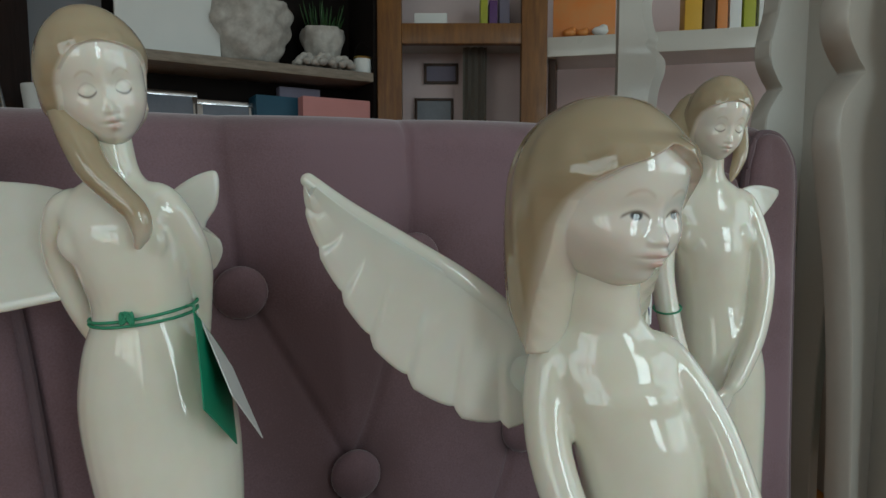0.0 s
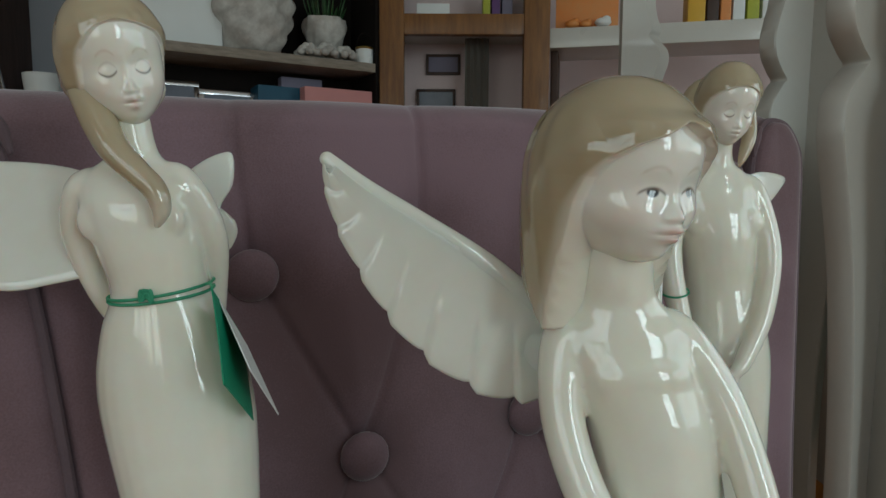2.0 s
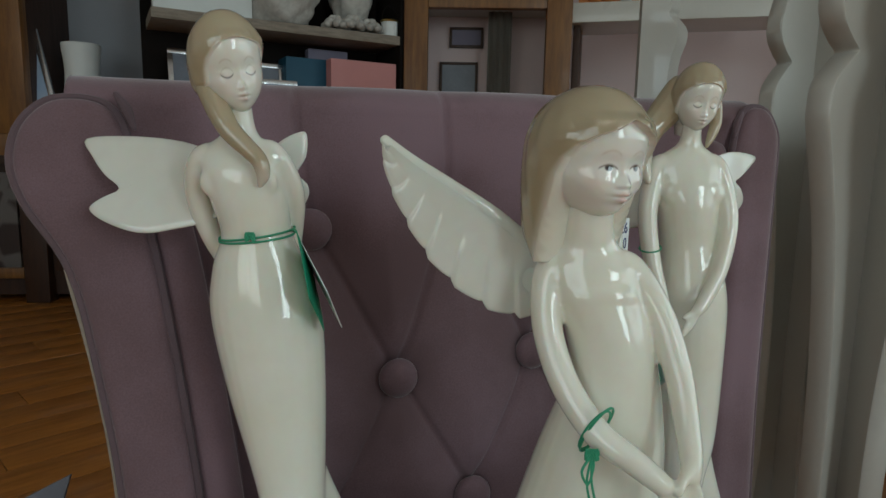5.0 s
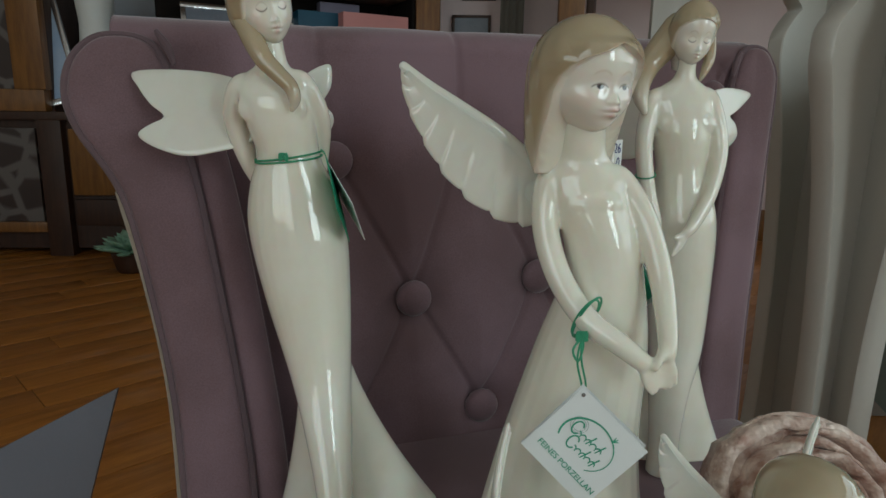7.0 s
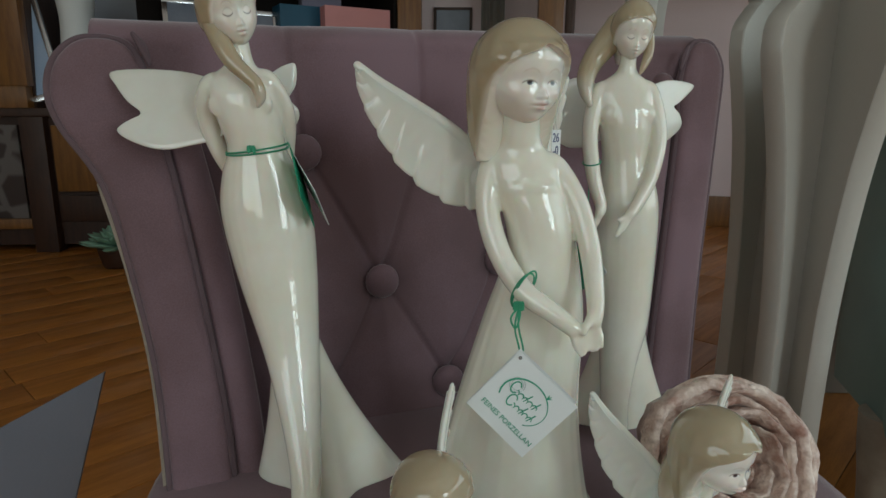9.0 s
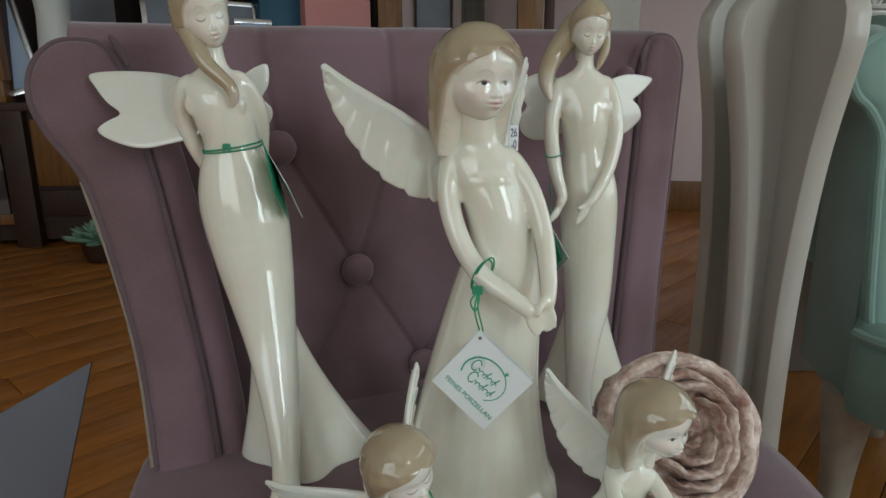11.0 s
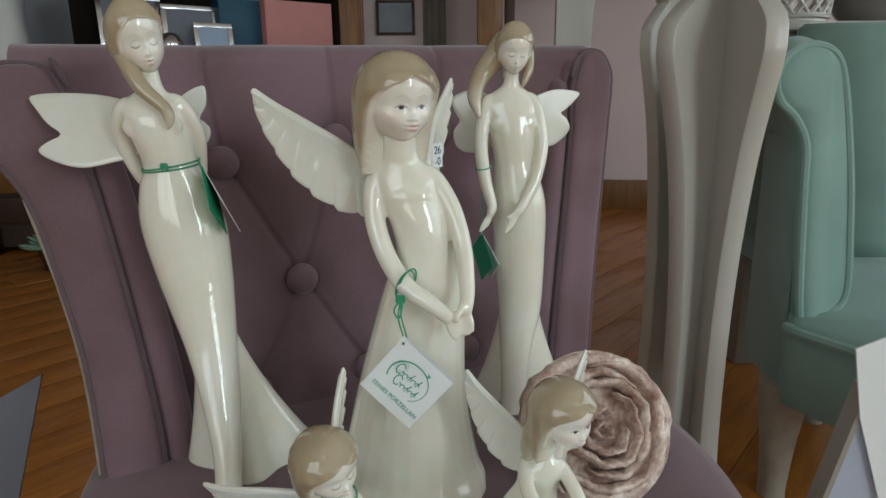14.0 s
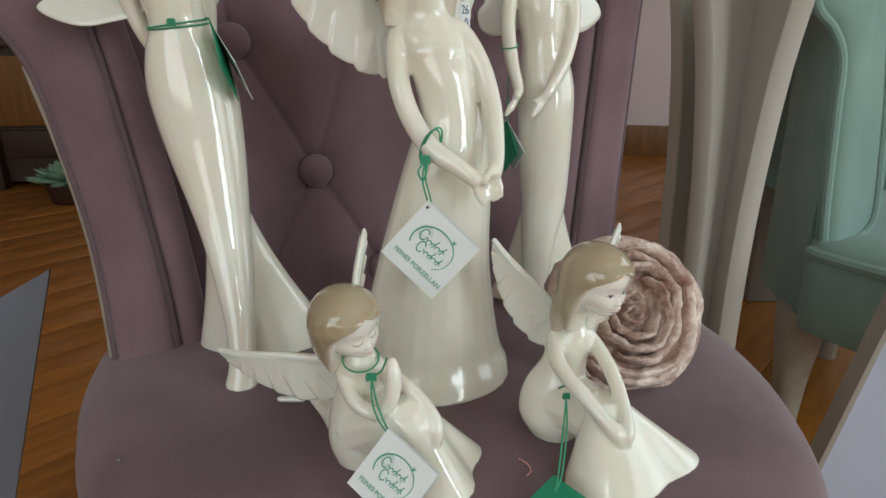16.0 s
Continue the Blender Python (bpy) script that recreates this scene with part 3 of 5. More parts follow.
    hair = hair + 0.00022 * np.sin(P * 17 + 120 * Z + 2 * np.sin(3 * P)) * ease(far / 0.4) * (1 - top)
    cover = np.maximum(ease((far + 0.055) / 0.11), ease((Z - (0.0190 if adult else 0.0208)) / 0.0018))
    under = np.where(Z > -0.0245, face, 0.006)
    R = under + (hair - under) * cover
    co = np.stack([R * S, -R * C, Z], axis=-1)
    wide = 0.10 + 0.17 * ease((0.014 - Z) / 0.030) if not adult else 0.16
    pig = np.maximum(ease(far / wide), ease((Z - (0.0185 if adult else 0.0200)) / 0.0025))
    if not adult:
        pig = pig * (0.70 + 0.30 * ease((Z - low) / 0.016))
    skin = np.array(FACE_TONE) * np.ones(Z.shape + (1,))
    skin = skin + (np.array(SKIN) - skin) * ease((-0.019 - Z) / 0.004)[..., None]

    def dab(base, tone, mask):
        mask = np.clip(mask * front, 0, 1)[..., None]
        return base + (np.array(tone) - base) * mask

    skin = dab(skin, (0.80, 0.62, 0.56), 0.32 * bell(A - 0.0125, 0.0060) * bell(Z - nose - 0.001, 0.0050))
    lips = np.maximum(bell(X, 0.0048 * thin) ** 2 * bell(Z - mouth - 0.0013 + 0.0004 * bell(X, 0.001), 0.0014), bell(X, 0.0036 * thin) ** 2 * bell(Z - mouth + 0.0016, 0.0015))
    skin = dab(skin, (0.66, 0.34, 0.30), (0.45 if adult else 0.75) * lips)
    D = (A - ex) / 0.0044
    within = ease((1.12 - np.abs(D)) / 0.25)
    if awake:
        lid = Z - (ez + 0.0014 - 0.0018 * D * D)
        e = np.sqrt(((A - ex) / 0.0020) ** 2 + ((Z - ez - 0.0003) / 0.0017) ** 2)
        skin = dab(skin, (0.86, 0.85, 0.83), 0.5 * within * ease(-lid / 0.0005) * ease((Z - ez + 0.0026 - 0.0014 * D * D) / 0.0008))
        skin = dab(skin, (0.085, 0.085, 0.10), 0.97 * ease((1.15 - e) / 0.35) * ease((0.0004 - lid) / 0.0006))
        skin = dab(skin, (0.03, 0.03, 0.035), ease((0.8 - e) / 0.3) * ease((0.0004 - lid) / 0.0006))
        skin = dab(skin, (0.20, 0.16, 0.13), 0.8 * within * bell(lid, 0.00055))
    else:
        lid = Z - (ez - 0.0026 + 0.0020 * D * D)
        skin = dab(skin, (0.17, 0.14, 0.12), 0.85 * within * bell(lid, 0.00055))
        skin = dab(skin, (0.50, 0.42, 0.36), 0.35 * within * bell(Z - (ez + 0.0032 - 0.0026 * D * D), 0.0006))
    skin = dab(skin, (0.50, 0.38, 0.25), 0.32 * ease((1.2 - np.abs(D)) / 0.4) * bell(Z - (ez + 0.0080 - 0.0020 * D * D), 0.0007))
    tone = np.array(PALE_HAIR) + (np.array(HAIR_TONE) - np.array(PALE_HAIR)) * pig[..., None]
    colour = skin + (tone - skin) * cover[..., None]
    mm = np.array(m)
    co = co @ mm[:3, :3].T + mm[:3, 3]
    clay.heads.append(([[tuple(float(t) for t in v) for v in row] for row in co], [[tuple(float(t) for t in v) for v in row] for row in colour]))
    return m


def strand(bm, m, pts, squash=1.0, **k):
    before = len(bm.verts)
    tube(bm, pts, squash=squash, **k)
    bmesh.ops.transform(bm, matrix=m, verts=list(bm.verts)[before:])


def arm(bm, neck, pts, n=14):
    """An arm whose shoulder runs on into the body below the neck."""
    x, y, z, r = pts[0]
    tube(bm, [(x + (neck[0] - x) * 0.55, y + (neck[1] - y) * 0.5, z + 0.0025, r * 0.85), (x + (neck[0] - x) * 0.16, y, z - 0.001, r * 0.96)] + list(pts[1:]), n=n)


def fingers(bm, wrist, tip, side, r, n=4):
    """A slim hand whose fingers lie side by side; side is the direction across them."""
    wv, tv, sv = Vector(wrist), Vector(tip), Vector(side).normalized()
    for i in range(n):
        o = sv * r * 1.5 * (i - (n - 1) / 2)
        end = wv.lerp(tv, 1.0 - 0.10 * abs(i - 1.2))
        tube(bm, [(*wv, r * 1.3), (*(wv.lerp(end, 0.5) + o * 0.9), r * 1.1), (*(end + o), r * 0.7)], n=8, steps=3)


def flare(bm, c0, c1, top, r_top, r_low, lobes, low=0.4205, power=2.1, n=72, steps=26):
    """A skirt that spreads downwards into lobes: (angle in degrees, reach, spread in degrees)."""
    rings = []
    for i in range(steps + 1):
        q = i / steps
        f = q ** power
        ring = []
        for j in range(n):
            t = j * math.tau / n
            r = r_top + (r_low - r_top) * q
            for ang, reach, spread in lobes:
                d = (t - radians(ang) + math.pi) % math.tau - math.pi
                r += reach * f * math.exp(-(d / radians(spread)) ** 2)
            ring.append(Vector((c0[0] + (c1[0] - c0[0]) * q + r * math.cos(t), c0[1] + (c1[1] - c0[1]) * q + r * math.sin(t), top + (low - top) * q)))
        rings.append(ring)
    skin_rings(bm, rings)


LEADING = [(0.0, 0.684, 0.0050), (0.022, 0.702, 0.0046), (0.046, 0.7175, 0.0040), (0.064, 0.7290, 0.0034), (0.0775, 0.7395, 0.0026)]
TRAILING = [(0.0790, 0.7400), (0.0790, 0.7300), (0.0750, 0.7150), (0.0675, 0.6990), (0.0580, 0.6830), (0.0450, 0.6680), (0.0280, 0.6555), (0.0100, 0.6490), (-0.0050, 0.6500)]


def feathered(bm, root, out, k, turn, thick=1.0):
    """A bird-like wing of overlapping feathers; out is its level direction, turn lifts (+) or drops it, degrees about the root."""
    o = Vector((*out, 0)).normalized()
    side = Vector((o.y, -o.x, 0))
    c, s = math.cos(radians(turn)), math.sin(radians(turn))

    def put(d, z, lift=0.0):
        z -= 0.668
        bow = 2.5 * (d - 0.02) ** 2
        d, z = k * (d * c - z * s), k * (d * s + z * c)
        return Vector(root) + o * d + Vector((0, 0, z)) + side * (lift + bow) * k

    count, fine, across = 8, 16, 34
    lead = spline(LEADING, 40)
    trail = spline([(*p, 0) for p in TRAILING], 40)
    n = count * fine
    front_rows, back_rows = [], []
    for i in range(n + 1):
        q = i / n
        cell = (q * count) % 1.0
        a = lead[int((1 - q) ** 0.9 * 0.95 * (len(lead) - 1))]
        b = trail[int(q * (len(trail) - 1))]
        lobe = (1 - cell) ** 0.6 * min(1.0, cell * 6)
        if i in (0, n):
            lobe = 0.2
        reach = 0.925 + 0.075 * lobe
        fr, bk = [], []
        for j in range(across + 1):
            w = j / across
            d, z = a[0] + (b[0] - a[0]) * w * reach, a[1] + (b[1] - a[1]) * w * reach - 0.004 * math.sin(math.pi * w) * (1 - q)
            body_ = 0.0042 * (1 - w) ** 1.5 + 0.0011
            rib = (0.0030 * (1 - cell) ** 0.8 * min(1.0, cell * 7)) * min(1.0, max(0.0, (w - 0.30) * 2.6)) * (0.75 + 0.25 * q)
            covert = 0.0011 * math.sin(math.pi * (q * count * 1.6 + 2.2 * w)) ** 2 * max(0.0, 1 - abs(w - 0.45) * 3.2) * min(1.0, max(0.0, (q - 0.45) * 5))
            end = min(1.0, (1 - w) * 9) ** 0.5
            up = (body_ + rib + covert) * (0.25 + 0.75 * end) * 0.62 * thick
            fr.append(put(d, z, up))
            bk.append(put(d, z, -up * 0.8))
        front_rows.append(fr)
        back_rows.append(bk)
    skin_rings(bm, [f + g[::-1] for f, g in zip(front_rows, back_rows)])
    tube(bm, [(*put(d, z), r * k) for d, z, r in LEADING], n=16, squash=0.62 * thick, side=side)
    tube(bm, [(*put(-0.010, 0.668), 0.010 * k), (*put(0.000, 0.669), 0.0095 * k), (*put(0.010, 0.674), 0.005 * k)], n=16, squash=0.34 * thick, side=side)


# the standing child angel
a = Clay()
body(a.skin, [(0.052, 0.216, 0.4205, 0.0655, 0.056), (0.0535, 0.217, 0.432, 0.0625, 0.052), (0.055, 0.218, 0.452, 0.054, 0.045), (0.058, 0.217, 0.511, 0.0425, 0.037),
              (0.066, 0.212, 0.572, 0.0335, 0.031), (0.069, 0.209, 0.60, 0.0275, 0.026), (0.0705, 0.207, 0.621, 0.0222, 0.0215), (0.066, 0.206, 0.645, 0.0218, 0.0195),
              (0.0585, 0.207, 0.664, 0.0235, 0.017), (0.0565, 0.207, 0.676, 0.0235, 0.0135), (0.0545, 0.207, 0.685, 0.016, 0.011), (0.0535, 0.206, 0.692, 0.0128, 0.0112),
              (0.053, 0.203, 0.708, 0.0115, 0.0112)])
ball(a.skin, (0.0595, 0.197, 0.662), (0.018, 0.008, 0.010))
arm(a.skin, (0.0555, 0.207), [(0.0335, 0.207, 0.675, 0.0088), (0.0345, 0.199, 0.65, 0.0076), (0.042, 0.189, 0.624, 0.0073), (0.056, 0.176, 0.604, 0.0070), (0.0725, 0.168, 0.5935, 0.0062), (0.0840, 0.164, 0.5855, 0.0054)], n=16)
fingers(a.skin, (0.0840, 0.164, 0.5855), (0.0930, 0.162, 0.5715), (0.5, 0.2, 0.8), 0.0021)
arm(a.skin, (0.0555, 0.207), [(0.0795, 0.207, 0.675, 0.0084), (0.089, 0.2, 0.654, 0.0071), (0.0965, 0.19, 0.628, 0.0067), (0.0985, 0.177, 0.604, 0.0058), (0.0978, 0.169, 0.594, 0.0052), (0.0970, 0.166, 0.589, 0.0046)], n=16)
fingers(a.skin, (0.0970, 0.166, 0.589), (0.0975, 0.1625, 0.571), (1, -0.2, 0), 0.0018)
tube(a.skin, [(0.0965, 0.167, 0.5935, 0.004), (0.0915, 0.161, 0.588, 0.0026), (0.0900, 0.1595, 0.584, 0.0020)], n=8)
m = head(a, (0.0525, 0.203, 0.7262), 27, 7, 0, 0.965, low=-0.050)
feathered(a.wings, (0.031, 0.222, 0.6635), (-1.0, -0.2), 1.0, 0)
feathered(a.wings, (0.072, 0.226, 0.668), (0.20, 0.98), 0.98, 4)
a.fire("angel_figurine", (0.055, 0.22, SEAT), 0.0011, "cream glazed porcelain angel with beige hair and feathered wings")


def petal(bm, pts, y, slope=0.0, thick=0.0034, x0=0.0, tilt=0.0):
    """A flat wing plate; slope swings it back along x, tilt leans its top away."""
    plate(bm, pts, thick, lift=lambda x, z: y + slope * (x - x0) + tilt * (z - 0.715))


# the tall fairy by the chair's wing
f = Clay()
body(f.skin, [(-0.088, 0.196, 0.4205, 0.013, 0.012), (-0.088, 0.203, 0.436, 0.0105, 0.0105), (-0.0905, 0.215, 0.464, 0.0115, 0.013), (-0.098, 0.233, 0.50, 0.0155, 0.0165), (-0.106, 0.248, 0.535, 0.0205, 0.0195),
              (-0.117, 0.26, 0.59, 0.0295, 0.024), (-0.1235, 0.264, 0.634, 0.0330, 0.026), (-0.126, 0.262, 0.662, 0.0275, 0.021), (-0.1268, 0.26, 0.681, 0.0205, 0.017),
              (-0.130, 0.258, 0.70, 0.0222, 0.0175), (-0.1330, 0.257, 0.716, 0.0240, 0.017), (-0.1340, 0.257, 0.726, 0.0250, 0.013), (-0.1342, 0.257, 0.733, 0.0170, 0.0105),
              (-0.1338, 0.255, 0.7395, 0.0095, 0.0088), (-0.1350, 0.252, 0.760, 0.0080, 0.0080)])
flare(f.skin, (-0.107, 0.250), (-0.094, 0.258), 0.565, 0.015, 0.020, [(22, 0.050, 30), (165, 0.030, 34), (100, 0.012, 50), (-55, 0.022, 45)], power=1.6)
for x in (-0.1435, -0.122):
    ball(f.skin, (x, 0.2475, 0.7110), (0.0115, 0.0042, 0.0100))
arm(f.skin, (-0.136, 0.257), [(-0.1595, 0.257, 0.7235, 0.0088), (-0.1625, 0.264, 0.703, 0.0076), (-0.1565, 0.275, 0.672, 0.007), (-0.142, 0.287, 0.645, 0.006), (-0.128, 0.29, 0.632, 0.006)], n=12)
arm(f.skin, (-0.136, 0.257), [(-0.111, 0.257, 0.7265, 0.0082), (-0.1065, 0.265, 0.705, 0.0066), (-0.1100, 0.276, 0.68, 0.0060), (-0.117, 0.286, 0.652, 0.006), (-0.125, 0.29, 0.638, 0.006)], n=12)
m = head(f, (-0.1365, 0.2515, 0.7715), 35, 7, -12, 0.83, adult=True, awake=False, low=-0.024, sweep=0.22)
tube(f.hair, [(-0.1525, 0.2520, 0.7780, 0.0055), (-0.1490, 0.2475, 0.7660, 0.0066), (-0.1440, 0.2440, 0.7565, 0.0068), (-0.1385, 0.2410, 0.7470, 0.0066), (-0.1325, 0.2385, 0.7385, 0.0060), (-0.1240, 0.2370, 0.7305, 0.0052), (-0.1170, 0.2365, 0.7235, 0.0047), (-0.1150, 0.2365, 0.7160, 0.0038), (-0.1170, 0.2370, 0.7100, 0.0016)], n=14)
f.ends = (0.712, 0.724)
petal(f.wings, [(-0.150, 0.724), (-0.181, 0.7335), (-0.215, 0.7365), (-0.2445, 0.7345), (-0.2385, 0.724), (-0.228, 0.713), (-0.2165, 0.7045), (-0.2275, 0.698), (-0.2325, 0.692), (-0.221, 0.6850), (-0.2, 0.6795), (-0.18, 0.6815), (-0.150, 0.692)], 0.280, -0.04, x0=-0.18, thick=0.0030, tilt=0.5)
petal(f.wings, [(-0.135, 0.720), (-0.120, 0.7345), (-0.1095, 0.7405), (-0.1045, 0.7395), (-0.1050, 0.726), (-0.1105, 0.7150), (-0.1045, 0.7090), (-0.1040, 0.7010), (-0.1110, 0.6930), (-0.130, 0.697)], 0.284, 0.35, x0=-0.12, thick=0.0030)
f.fire("fairy_figurine", (-0.1, 0.25, SEAT), 0.0011, "slender cream porcelain fairy with long beige hair, arms behind her back")

# the tall fairy in the far corner of the seat
g = Clay()
body(g.skin, [(0.158, 0.335, 0.4205, 0.014, 0.012), (0.158, 0.339, 0.45, 0.0125, 0.0125), (0.161, 0.348, 0.49, 0.0165, 0.0155), (0.165, 0.355, 0.523, 0.0212, 0.019), (0.1645, 0.360, 0.58, 0.025, 0.023),
              (0.163, 0.362, 0.63, 0.0262, 0.023), (0.159, 0.362, 0.668, 0.0205, 0.018), (0.1555, 0.361, 0.70, 0.0228, 0.018), (0.1535, 0.361, 0.722, 0.0268, 0.013), (0.1535, 0.361, 0.733, 0.018, 0.0105),
              (0.154, 0.360, 0.742, 0.0078, 0.008), (0.1545, 0.357, 0.762, 0.0065, 0.007)])
flare(g.skin, (0.165, 0.362), (0.170, 0.366), 0.56, 0.015, 0.020, [(8, 0.030, 32), (172, 0.032, 34), (90, 0.010, 60)], power=1.8)
for x in (0.1445, 0.1655):
    ball(g.skin, (x, 0.3505, 0.7055), (0.0110, 0.0045, 0.010))
arm(g.skin, (0.1535, 0.361), [(0.1275, 0.36, 0.7235, 0.0082), (0.125, 0.352, 0.69, 0.007), (0.128, 0.342, 0.655, 0.0064), (0.134, 0.336, 0.632, 0.0052), (0.1325, 0.332, 0.625, 0.0042)], n=12)
fingers(g.skin, (0.1325, 0.332, 0.625), (0.1240, 0.327, 0.608), (1, 0.3, 0.4), 0.0017)
arm(g.skin, (0.1535, 0.361), [(0.1785, 0.36, 0.7245, 0.0078), (0.1825, 0.352, 0.69, 0.0066), (0.1755, 0.342, 0.655, 0.0060), (0.162, 0.333, 0.631, 0.0052), (0.1565, 0.330, 0.625, 0.0042)], n=12)
fingers(g.skin, (0.1565, 0.330, 0.625), (0.1470, 0.325, 0.607), (1, 0.3, 0.4), 0.0017)
tube(g.skin, [(0.153, 0.329, 0.623, 0.003), (0.1475, 0.327, 0.621, 0.0022)], n=8)
m = head(g, (0.1555, 0.356, 0.7690), 4, 13, 3, 0.71, adult=True, awake=False, low=-0.034)
tube(g.hair, [(0.148, 0.368, 0.778, 0.012), (0.138, 0.368, 0.764, 0.0115), (0.127, 0.365, 0.750, 0.0095), (0.1205, 0.358, 0.737, 0.0080), (0.1195, 0.352, 0.725, 0.0060), (0.1225, 0.349, 0.714, 0.0028)], n=14)
tube(g.hair, [(0.1690, 0.362, 0.780, 0.0040), (0.1710, 0.361, 0.766, 0.0042), (0.1700, 0.358, 0.754, 0.0042), (0.1660, 0.355, 0.744, 0.0030), (0.1630, 0.353, 0.738, 0.0012)], n=12)
g.ends = (0.716, 0.742)
petal(g.wings, [(0.166, 0.720), (0.187, 0.731), (0.210, 0.7365), (0.2395, 0.7335), (0.234, 0.725), (0.2235, 0.7170), (0.2165, 0.7125), (0.2245, 0.7060), (0.2285, 0.6955), (0.219, 0.686), (0.201, 0.6790), (0.168, 0.688)], 0.386, 0.85, x0=0.17, thick=0.0030)
petal(g.wings, [(0.146, 0.724), (0.125, 0.737), (0.108, 0.7335), (0.1000, 0.7270), (0.1035, 0.7150), (0.1080, 0.7065), (0.1020, 0.6965), (0.1040, 0.6830), (0.115, 0.6755), (0.132, 0.678), (0.146, 0.69)], 0.386, -0.3, x0=0.14, thick=0.0030)
g.fire("fairy_figurine", (0.165, 0.365, SEAT), 0.0011, "slender cream porcelain fairy with petal wings and lowered arms")

# the two seated child angels
k = Clay()
body(k.skin, [(0.138, 0.137, 0.4205, 0.017, 0.02), (0.137, 0.138, 0.434, 0.0225, 0.024), (0.1385, 0.139, 0.452, 0.0205, 0.02), (0.1425, 0.136, 0.472, 0.0145, 0.013), (0.1455, 0.133, 0.487, 0.0158, 0.0115), (0.147, 0.132, 0.495, 0.012, 0.009), (0.148, 0.131, 0.502, 0.0055, 0.0055), (0.151, 0.129, 0.515, 0.005, 0.005)])
tube(k.skin, [(0.140, 0.138, 0.444, 0.022), (0.153, 0.117, 0.4455, 0.0180), (0.163, 0.100, 0.442, 0.0160), (0.167, 0.092, 0.434, 0.014)], n=14)
flare(k.skin, (0.160, 0.102), (0.168, 0.094), 0.465, 0.0095, 0.0245, [(12, 0.032, 30), (228, 0.017, 42), (290, 0.008, 60)], power=1.1)
arm(k.skin, (0.147, 0.132), [(0.1325, 0.133, 0.4915, 0.0056), (0.134, 0.114, 0.4805, 0.0052), (0.145, 0.098, 0.470, 0.0050), (0.156, 0.086, 0.4595, 0.0047), (0.1625, 0.081, 0.4530, 0.0052), (0.1650, 0.079, 0.4475, 0.0030)], n=10)
arm(k.skin, (0.147, 0.132), [(0.160, 0.131, 0.490, 0.0052), (0.1650, 0.115, 0.4790, 0.0050), (0.1690, 0.100, 0.467, 0.0047), (0.1695, 0.088, 0.4585, 0.0045), (0.1690, 0.0815, 0.4530, 0.0050), (0.1690, 0.0795, 0.4475, 0.0028)], n=10)
m = head(k, (0.157, 0.126, 0.5290), 31, 8, 0, 0.70, low=-0.044, fine=0.75)
strand(k.hair, m, [(-0.006, 0.012, 0.0, 0.0170), (-0.012, 0.015, -0.024, 0.0165), (-0.018, 0.017, -0.042, 0.0115), (-0.022, 0.018, -0.054, 0.0040)], n=20)
k.ends = (0.485, 0.512)
feathered(k.wings, (0.139, 0.143, 0.487), (-0.9, 0.25), 0.70, 10)
feathered(k.wings, (0.162, 0.147, 0.487), (0.46, 0.9), 0.70, 18)
k.fire("angel_figurine", (0.155, 0.11, SEAT), 0.0009, "small seated cream porcelain angel leaning forward on her knees")

k = Clay()
body(k.skin, [(0.013, 0.111, 0.4205, 0.018, 0.02), (0.0125, 0.112, 0.434, 0.0215, 0.0225), (0.0115, 0.111, 0.453, 0.0185, 0.018), (0.0125, 0.108, 0.472, 0.0138, 0.012), (0.0145, 0.105, 0.4855, 0.0148, 0.011), (0.0145, 0.104, 0.493, 0.010, 0.0085), (0.0135, 0.104, 0.500, 0.0055, 0.0055), (0.012, 0.103, 0.51, 0.005, 0.005)])
tube(k.skin, [(0.014, 0.110, 0.442, 0.0215), (0.028, 0.099, 0.453, 0.0185), (0.041, 0.089, 0.458, 0.0155), (0.047, 0.086, 0.45, 0.0135)], n=14)
flare(k.skin, (0.042, 0.090), (0.052, 0.092), 0.468, 0.0095, 0.024, [(36, 0.019, 28), (-45, 0.012, 34)], power=1.1)
arm(k.skin, (0.0145, 0.104), [(0.001, 0.105, 0.4855, 0.0054), (0.010, 0.091, 0.472, 0.0048), (0.0235, 0.0835, 0.467, 0.0046), (0.0325, 0.081, 0.477, 0.0046), (0.0345, 0.083, 0.490, 0.0048), (0.0335, 0.085, 0.4985, 0.0034)], n=10)
arm(k.skin, (0.0145, 0.104), [(0.0275, 0.103, 0.4855, 0.0052), (0.0425, 0.092, 0.478, 0.0046), (0.0555, 0.085, 0.465, 0.0044), (0.0585, 0.08, 0.456, 0.0046), (0.0575, 0.078, 0.449, 0.0028)], n=10)
tube(k.skin, [(-0.024, 0.168, 0.4265, 0.0055), (-0.008, 0.145, 0.429, 0.008), (0.008, 0.12, 0.434, 0.012)], n=10, squash=1.6, side=(1, 0, 0))
m = head(k, (0.0075, 0.103, 0.5125), 44, 9, -14, 0.69, awake=False, low=-0.036, fine=0.75)
feathered(k.wings, (-0.004, 0.118, 0.472), (-1.0, 0.15), 0.74, -36)
feathered(k.wings, (0.008, 0.122, 0.476), (0.0, 1.0), 0.80, 34)
k.fire("angel_figurine", (0.03, 0.1, SEAT), 0.0009, "small seated cream porcelain angel resting her chin on one hand")

# ---- cords, swing tags and small things on the seat ----
def words(text, size, m, material, parent, name="lettering"):
    data = bpy.data.curves.new("text", "FONT")
    data.body, data.size, data.extrude = text, size, 0.00008
    raw = new("text", data)
    me = bpy.data.meshes.new_from_object(raw.evaluated_get(bpy.context.evaluated_depsgraph_get()))
    bpy.data.objects.remove(raw)
    me.transform(m)
    me.materials.clear()
    me.materials.append(material)
    ob = new(name, me)
    ob.parent = parent
    return ob


